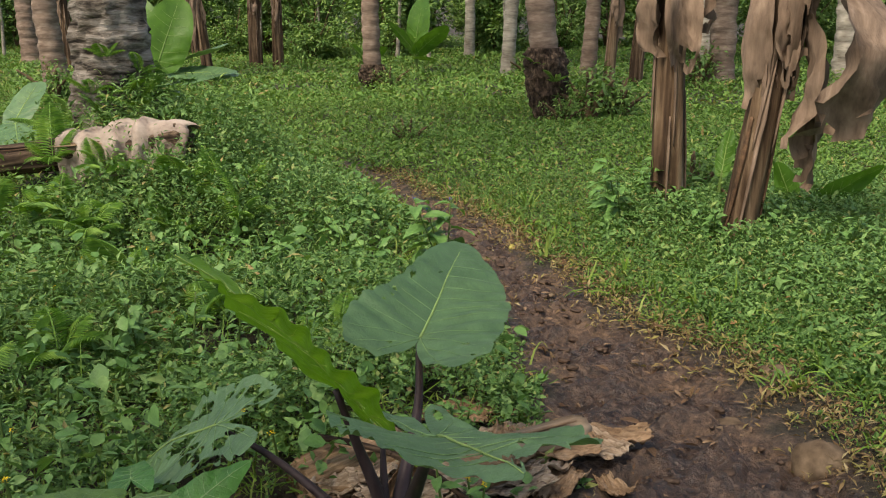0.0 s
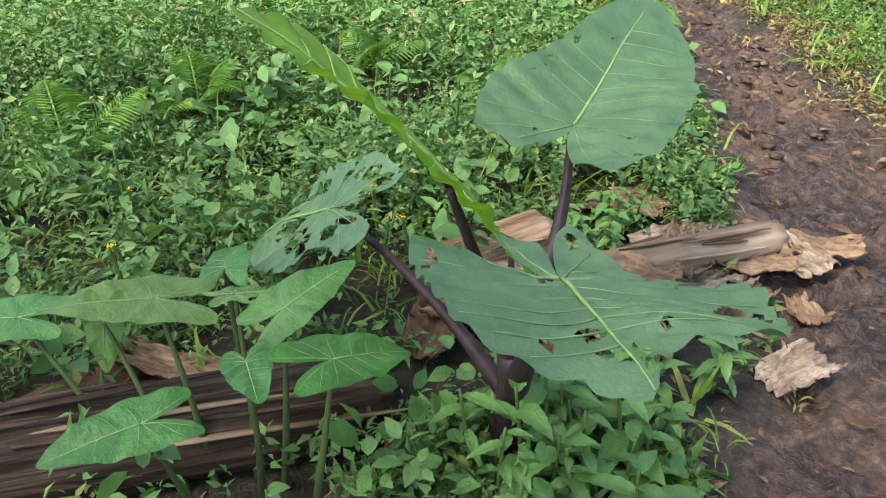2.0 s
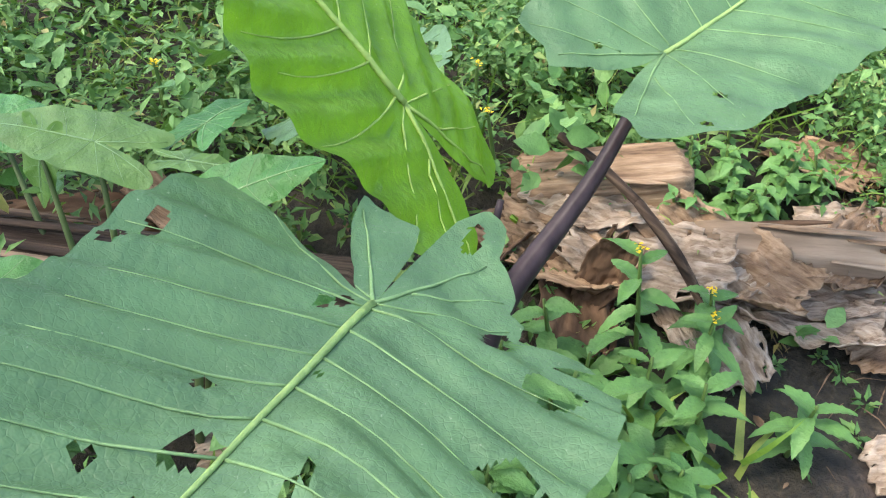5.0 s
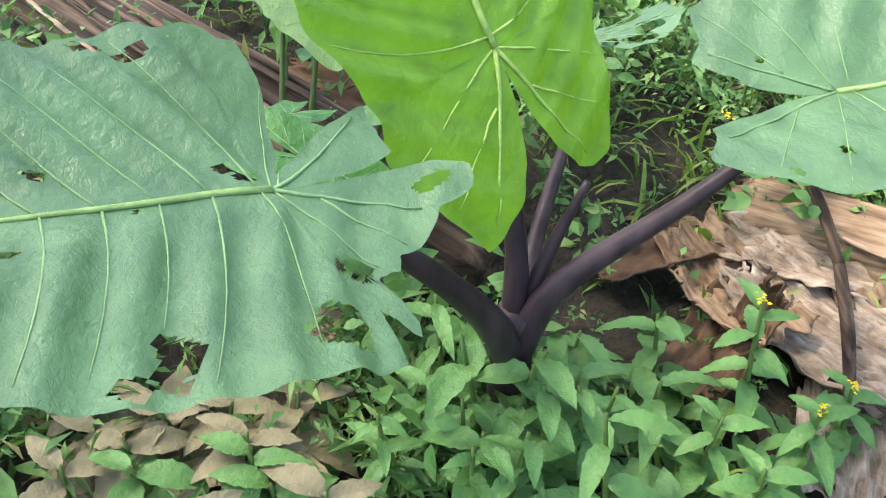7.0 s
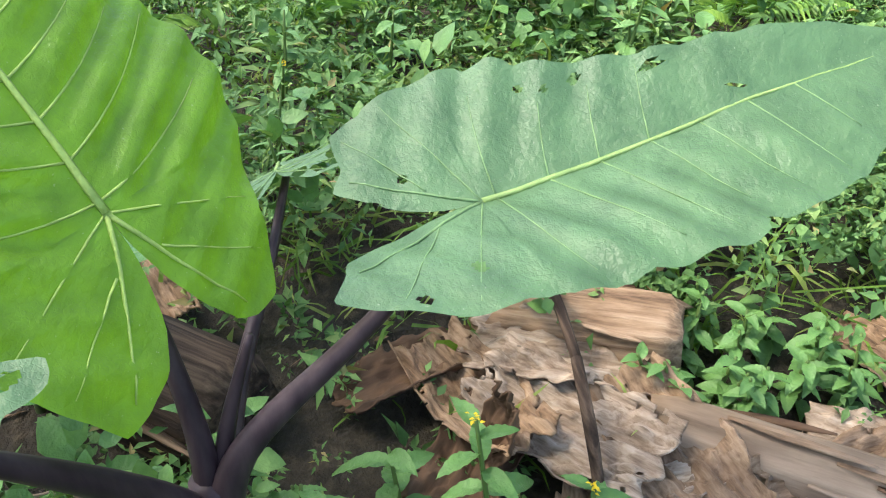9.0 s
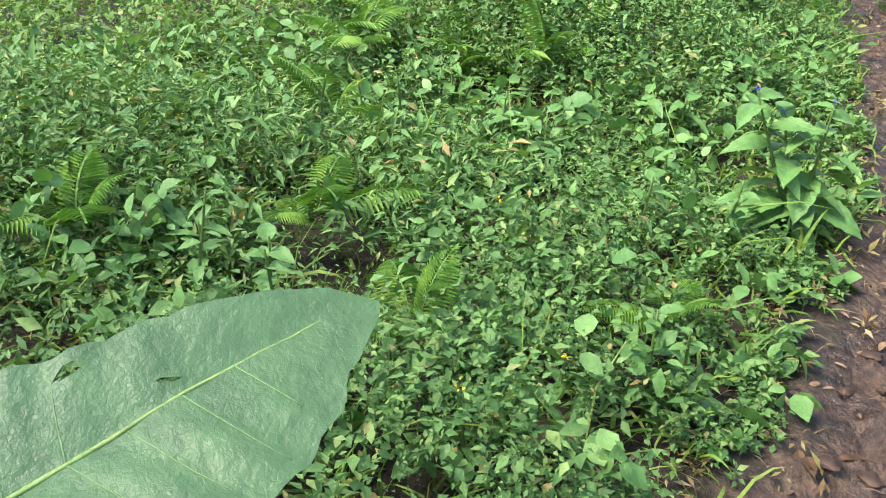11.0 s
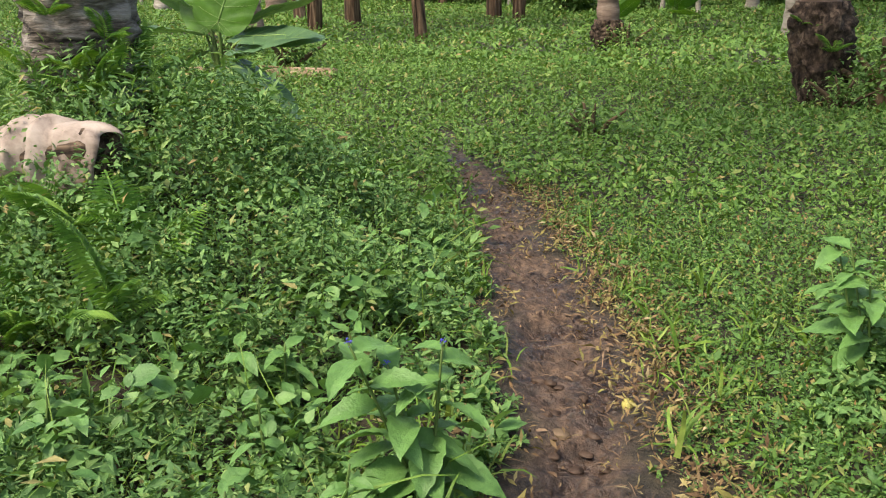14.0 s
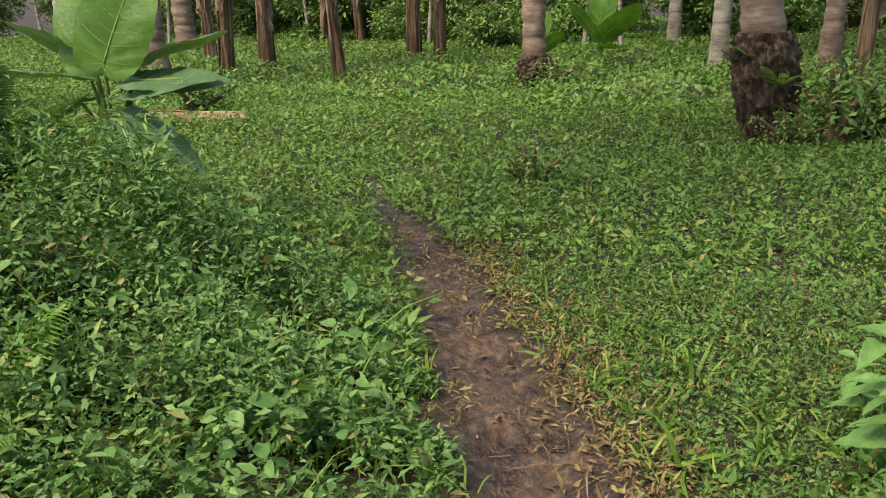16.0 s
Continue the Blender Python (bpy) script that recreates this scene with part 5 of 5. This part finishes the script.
PLACES = [(0.66, 2.66), (0.72, 2.55), (0.60, 2.72), (0.78, 2.68), (0.70, 2.80), (0.84, 2.50), (0.64, 2.48), (0.88, 2.62), (0.76, 2.40), (0.56, 2.84), (0.98, 2.56), (0.74, 2.60), (0.80, 2.58), (0.72, 2.66), (0.78, 2.50), (0.62, 2.66), (0.84, 2.72), (0.92, 2.74), (0.70, 2.46)]
for i, (wx, wy) in enumerate(PLACES):
    weed("broad_leaved_weed", (wx, wy, ground_z(wx, wy) - 0.01), [0.26, 0.34, 0.20, 0.30, 0.24][i % 5], [9, 7, 12][i % 3], [0.115, 0.15, 0.075][i % 3], [0.36, 0.44, 0.30, 0.40][i % 4], 200 + i * 9, "bright green broad-leaved weed at the foot of the elephant ear", group="weeds at the foot of the elephant ear")
for i, (wx, wy) in enumerate([(0.76, 2.55), (0.79, 2.61), (0.75, 2.64), (0.82, 2.56), (0.80, 2.50), (0.74, 2.70)]):
    weed("tall_broad_weed", (wx, wy, ground_z(wx, wy) - 0.01), [0.36, 0.31, 0.38][i % 3], 9, [0.13, 0.10][i % 2], 0.42, 260 + i * 13, "tall pale green weed before the dark stalks", group="tall weeds at the foot of the elephant ear")
for i, (wx, wy, wh) in enumerate([(0.66, 2.97, 0.36), (0.74, 3.06, 0.30), (0.70, 3.16, 0.26), (0.82, 2.94, 0.26), (0.78, 2.86, 0.24), (0.92, 3.12, 0.2), (0.9, 2.8, 0.2)]):
    weed("flowering_weed", (wx, wy, ground_z(wx, wy) - 0.01), wh, 13, 0.10, 0.40, 400 + i * 15, "upright pale green weed with toothed leaves and small yellow flowers", flower=M_YELLOW if i < 3 else None, group="weeds by the husk heap")
for i, (wx, wy) in enumerate([(0.80, 2.06), (0.90, 2.10), (0.74, 1.96), (0.98, 2.20), (0.88, 1.96), (0.66, 1.92), (1.0, 2.04), (0.84, 2.24), (0.78, 2.14), (0.92, 2.02), (0.70, 2.06), (0.95, 2.28), (0.82, 1.90), (0.74, 2.18), (0.82, 2.20), (0.70, 2.14), (0.78, 2.02), (0.68, 2.24), (0.88, 2.28)]):
    weed("mud_splashed_weed", (wx, wy, ground_z(wx, wy) - 0.01), 0.17, 8, 0.135, 0.46, 520 + i * 11, "low weed with leaves caked in dried mud", material=M_MUDDY if i % 7 else M_WEED, group="muddy weeds at the path edge")
for i, (wx, wy) in enumerate([(0.30, 2.02), (0.42, 2.12), (0.12, 1.92), (0.36, 1.88), (0.52, 1.90), (0.22, 1.80), (0.02, 1.75), (0.44, 1.76)]):
    weed("heart_leaved_weed", (wx, wy, ground_z(wx, wy) - 0.01), 0.20, 9, 0.07, 0.72, 620 + i * 13, "pale green weed with small heart-shaped leaves before the rotting stem", group="weeds before the rotting stem")
weed("blue_flowered_shrub", (-0.34, 5.58, ground_z(-0.34, 5.58)), 0.54, 12, 0.19, 0.5, 700, "shrub with large drooping leaves and small blue flower spikes", flower=M_BLUE, stems=3, category="shrub")
weed("green_shrub", (0.40, 7.0, ground_z(0.40, 7.0)), 0.50, 10, 0.17, 0.5, 741, "green shrub with large pointed leaves beside the withered bananas", stems=3, category="shrub")
weed("green_shrub", (0.60, 7.42, ground_z(0.60, 7.42)), 0.48, 10, 0.17, 0.5, 742, "pale green shrub at the foot of a withered banana stem", stems=3, category="shrub")
for i, (wx, wy, wh) in enumerate([(-1.9, 6.05, 0.35), (-2.5, 5.7, 0.4), (-3.6, 7.2, 0.8), (-3.9, 7.3, 0.85), (-3.3, 7.5, 0.7), (-2.6, 7.0, 0.5), (-1.7, 5.1, 0.3), (-2.0, 7.0, 0.4), (-1.2, 5.0, 0.3), (-4.3, 7.3, 0.8), (-2.35, 5.65, 0.45), (-1.0, 5.7, 0.3)]):
    weed("tall_weed", (wx, wy, ground_z(wx, wy) - 0.01), wh, 12, 0.14, 0.42, 800 + i * 17, "tall leafy green weed on the mound by the palm", stems=2, group="weeds on the mound")
for i, (wx, wy) in enumerate([(0.50, 7.75), (0.72, 7.70), (0.85, 7.25), (1.35, 6.80), (1.05, 6.70), (1.55, 7.0), (1.8, 6.5), (0.25, 7.3)]):
    weed("verge_weed", (wx, wy, ground_z(wx, wy) - 0.01), 0.36, 10, 0.13, 0.42, 1700 + i * 21, "leafy green weed at the foot of the withered bananas", stems=3, group="weeds by the withered bananas")
tuft = bush("low_bush", "dark low bush in the meadow", 81, 0.36, 0.6, 900, 0.05)
tuft.matrix_basis = Matrix.Translation((-2.5, 10.2, ground_z(-2.5, 10.2) - 0.02))
tuft["group"] = "bushes of the meadow"
for bx, by, sc in ((-1.05, 12.7, 1.9), (-0.7, 12.9, 1.6), (-1.3, 12.35, 1.0), (-5.4, 16.2, 1.4), (-7.4, 11.6, 1.6), (-9.4, 12.4, 1.8), (1.25, 7.4, 1.0), (0.75, 8.2, 1.2), (-0.2, 17.6, 2.0), (-3.7, 19.3, 1.6)):
    c = copy_thing(tuft, Matrix.Translation((bx, by, ground_z(bx, by) - 0.02)) @ Matrix.Rotation(bx * 7, 4, "Z") @ Matrix.Scale(sc, 4))
    c["label"] = "dark leafy bush at the foot of a trunk"


# ---- broad-leaved young plants ----
ELLIPSE = [(0, 1.0), (8, 0.97), (20, 0.80), (35, 0.58), (55, 0.40), (80, 0.30), (105, 0.24), (130, 0.17), (155, 0.11), (180, 0.08)]


def broad_plant(name, place, leaves, label, material, category="plant"):
    ob = thing(name, place, label, category)
    for junction, along, across, length, width, seed in leaves:
        big_leaf(ob, junction, along, across, length, M_BANANA if along[2] > 0.88 else material, M_MIDRIB, "", width=width, droop=0.12, cup=0.06, seed=seed, table=ELLIPSE, rings=10, spokes=60, ribs=6, bites=0.0, ripple=0.014, vein=0.006)
        stalk(ob, [(0, 0, -0.35 if name == "broad_leaved_plant" else 0.0), Vector(junction) * 0.55 + Vector((0, 0, 0.05)), junction], [0.02, 0.014, 0.008], M_STEM, "petiole", 7)
    return ob


broad_plant("broad_leaved_plant", (-4.0, 7.95, ground_z(-4.0, 7.95) + 0.30),
            [((0.05, -0.05, 0.72), (0.25, 0.25, 0.9), (0.85, 0.45, -0.1), 0.62, 1.05, 21), ((-0.1, 0.0, 0.70), (-0.25, 0.1, 0.95), (0.9, 0.4, 0.1), 0.62, 1.0, 22), ((0.15, 0.05, 0.62), (0.85, 0.35, 0.05), (-0.4, 0.85, 0.2), 0.58, 1.0, 23),
             ((0.18, 0.0, 0.45), (0.8, 0.2, -0.5), (-0.2, 0.9, -0.1), 0.55, 0.8, 24), ((-0.15, 0.0, 0.62), (-0.85, -0.3, 0.15), (0.3, -0.9, 0.2), 0.6, 0.9, 25), ((0.1, 0.15, 0.7), (0.6, 0.7, 0.4), (0.7, -0.6, 0.2), 0.55, 0.95, 26),
             ((-0.2, -0.05, 0.5), (-0.8, -0.4, -0.3), (0.4, -0.8, 0.1), 0.6, 0.9, 27),
             ((-0.12, 0.0, 0.72), (-0.95, -0.1, 0.42), (0.3, -0.8, 0.5), 0.66, 0.8, 51), ((0.12, 0.05, 0.55), (0.9, 0.1, 0.22), (-0.1, 0.9, 0.3), 0.62, 0.85, 52), ((0.2, -0.1, 0.40), (0.7, -0.3, -0.55), (0.3, 0.9, 0.0), 0.5, 0.75, 53)], "large plant with broad blue-green toothed leaves on the mound", M_EAR)
broad_plant("broad_leaved_plant", (-5.3, 7.4, ground_z(-5.3, 7.4)),
            [((-0.1, 0.0, 0.45), (-0.8, -0.4, 0.1), (0.4, -0.8, 0.3), 0.6, 0.95, 28), ((0.1, 0.0, 0.5), (0.6, -0.6, -0.2), (0.7, 0.6, 0.1), 0.55, 0.9, 29), ((0.0, 0.1, 0.5), (-0.1, 0.6, 0.6), (0.9, 0.1, 0), 0.55, 0.9, 30)],
            "low plant with broad dark drooping leaves", M_EAR)
for i, (bx, by, sc) in enumerate([(-6.1, 19.2, 1.0), (-7.4, 19.6, 0.6)]):
    broad_plant("young_banana_plant", (bx, by, ground_z(bx, by)),
                [((0.0, 0, 0.75 * sc), (0.15, 0, 1), (1, -0.3, 0), 0.85 * sc, 1.0, 31 + i), ((-0.05, 0, 0.5 * sc), (-0.6, 0, 0.8), (0.6, -0.7, 0.4), 0.8 * sc, 0.8, 33 + i), ((0.05, 0, 0.5 * sc), (0.75, 0, 0.65), (-0.5, -0.8, 0.4), 0.85 * sc, 0.8, 35 + i),
                 ((0.02, 0, 0.35 * sc), (0.85, -0.3, 0.1), (-0.2, -0.9, 0.3), 0.6 * sc, 0.8, 37 + i)], "young banana plant with upright bright leaves", M_BANANA, "banana plant")
broad_plant("banana_sucker", (1.0, 7.45, ground_z(1.0, 7.45)), [((0.02, 0, 0.38), (0.1, 0.1, 1), (0.9, -0.3, 0), 0.30, 0.6, 41)], "small banana sucker with one upright leaf", M_BANANA, "banana plant")
broad_plant("banana_sucker", (1.55, 7.6, ground_z(1.55, 7.6)), [((0.06, 0, 0.12), (0.75, 0.1, 0.62), (-0.5, -0.5, 0.6), 0.55, 0.5, 42), ((-0.05, 0, 0.12), (-0.3, 0.1, 0.9), (0.9, -0.3, 0.2), 0.35, 0.7, 43)], "banana sucker with a slanting green leaf", M_BANANA, "banana plant")


# ---- stones, litter and small things ----
def stone(name, place, size, seed, label, material=M_STONE, category="stone", rough=1.0):
    bm = bmesh.new()
    bmesh.ops.create_icosphere(bm, subdivisions=3, radius=1.0)
    for v in bm.verts:
        d = 1 + rough * 0.22 * noise.noise(v.co * 1.3 + Vector((seed, 0, 0))) + rough * 0.10 * noise.noise(v.co * 4 + Vector((0, seed, 0)))
        v.co = Vector((v.co.x * size[0] * d, v.co.y * size[1] * d, v.co.z * size[2] * d))
    ob = part(name, bm, material)
    ob.location = (place[0], place[1], ground_z(*place) + size[2] * 0.35)
    return tagged(ob, label, category)


stone("stone", (1.67, 4.04), (0.10, 0.085, 0.085), 1, "rounded brown mud-caked stone at the path edge")
stone("stone", (1.34, 4.30), (0.13, 0.09, 0.03), 2, "flat muddy stone in the footpath")
stone("stone", (1.50, 4.75), (0.08, 0.06, 0.035), 3, "pale brown stone half sunk at the path edge")
stone("stone", (-0.29, 6.2), (0.035, 0.025, 0.015), 4, "small pale stone in the mud")
stone("stone", (0.28, 5.62), (0.03, 0.022, 0.012), 5, "small pale pebble on the footpath")
for i, (wx, wy) in enumerate([(0.29, 3.44), (0.34, 3.56), (0.42, 3.62), (0.26, 3.64), (0.20, 3.52), (0.46, 3.72), (0.14, 3.38), (0.32, 3.72), (0.40, 3.48), (0.46, 3.54), (0.36, 3.36), (0.44, 3.42)]):
    weed("low_weed", (wx, wy, ground_z(wx, wy) - 0.01), 0.17, 11, 0.065, 0.5, 2400 + i * 17, "low bright green weed growing behind the husk heap", stems=2, group="weeds behind the husk heap")
stone("fallen_fruit", (-0.20, 6.48), (0.022, 0.022, 0.02), 6, "small yellow fallen fruit in the grass", M_FRUIT, "fruit")
for i in range(84):
    t = random.Random(900 + i)
    k = t.uniform(0.36, 0.60) if i < 46 else t.uniform(0.24, 0.46)
    q = _t[int(k * 160)]
    stone("mud_clod", (q[0] + t.uniform(-0.8, 0.8) * q[2], q[1]), (t.uniform(0.010, 0.032), t.uniform(0.010, 0.026), t.uniform(0.006, 0.014)), 20 + i, "lump of dark wet mud on the footpath", M_CLOD, "mud clod", 2.0)["group"] = "clods on the footpath"
sheet("fallen_leaf", "brown dead leaf lying in the herbs", (-1.62, 5.98, 0.16), (8, 10, 20), 0.16, 0.07, 0.3, 77, M_LITTER)


def strew(name, count, keep, size, slim, material, label, shape, category="litter"):
    x, y, g, s = scatter(count, -3.2, 2.6, 1.4, 9.0, keep)
    n = len(x)
    L = size * rng.uniform(0.5, 1.4, n)
    base = np.stack((x, y, land(x, y) + 0.006), axis=1)
    v, f = leaf_arrays(base, rng.uniform(0, 6.283, n), rng.normal(0.05, 0.12, n), rng.normal(0, 0.25, n), L, L * slim, shape)
    return tagged(array_mesh(name, v, f, material), label, category, kind="stuff")


strew("leaf_litter", 10000, lambda x, y, g, s: np.where(np.abs(g - 0.06) < 0.30, 0.22, np.where(g < 0, 0.10, 0.03)), 0.038, 0.4, M_LITTER, "brown dead leaves strewn along the footpath", LEAF8)
strew("wet_leaf_clump", 5200, lambda x, y, g, s: np.where(np.hypot((x - 1.08) / 0.26, (y - 3.98) / 0.30) < 1, 0.95, np.where((g < -0.02) & (y > 3.0) & (y < 4.9), 0.12, 0.0)), 0.07, 0.35, M_HUSK_DARK, "trampled clump of dark wet leaves in the mud", LEAF8)
strew("straw", 9000, lambda x, y, g, s: np.where(np.abs(g - 0.05) < 0.32, 0.6, np.where(g < 0, 0.10, 0.02)) * np.where(s > 0, 1, 0.4), 0.10, 0.035, M_LITTER, "thin dry stalks and straw on the footpath", LEAF2)
strew("mud_stalks", 1500, lambda x, y, g, s: np.where((np.hypot(x + 0.75, y - 6.9) < 0.5) & (g < 0.1), 0.9, 0.0), 0.28, 0.02, M_LITTER, "trampled dry stalks in the mud", LEAF2)
x, y, g, s = scatter(400, -2.8, 0.2, 2.6, 7.0, lambda x, y, g, s: np.where((s < 0) & (g > 0.22), 1, 0) * np.where(clear(x, y) < 1, 0, 1))
for i in range(min(64, len(x))):
    t = random.Random(1300 + i)
    weed("leafy_weed", (x[i], y[i], ground_z(x[i], y[i]) - 0.01), t.uniform(0.26, 0.46) * min(1.0, 0.5 + g[i]), t.choice((8, 10, 12)), t.uniform(0.055, 0.11), t.choice((0.34, 0.42, 0.62)), 1300 + i * 19, "upright green weed standing above the herbs", group="weeds among the herbs")
x, y, g, s = scatter(60, -2.6, 0.2, 2.4, 5.5, lambda x, y, g, s: np.where(g > 0.4, 1, 0) * clear(x, y))
for i in range(min(16, len(x))):
    weed("yellow_flower", (x[i], y[i], ground_z(x[i], y[i]) + 0.10), 0.20, 3, 0.05, 0.4, 1000 + i * 5, "small yellow daisy-like flower on a thin stem", flower=M_YELLOW, group="yellow flowers among the herbs", category="flower")
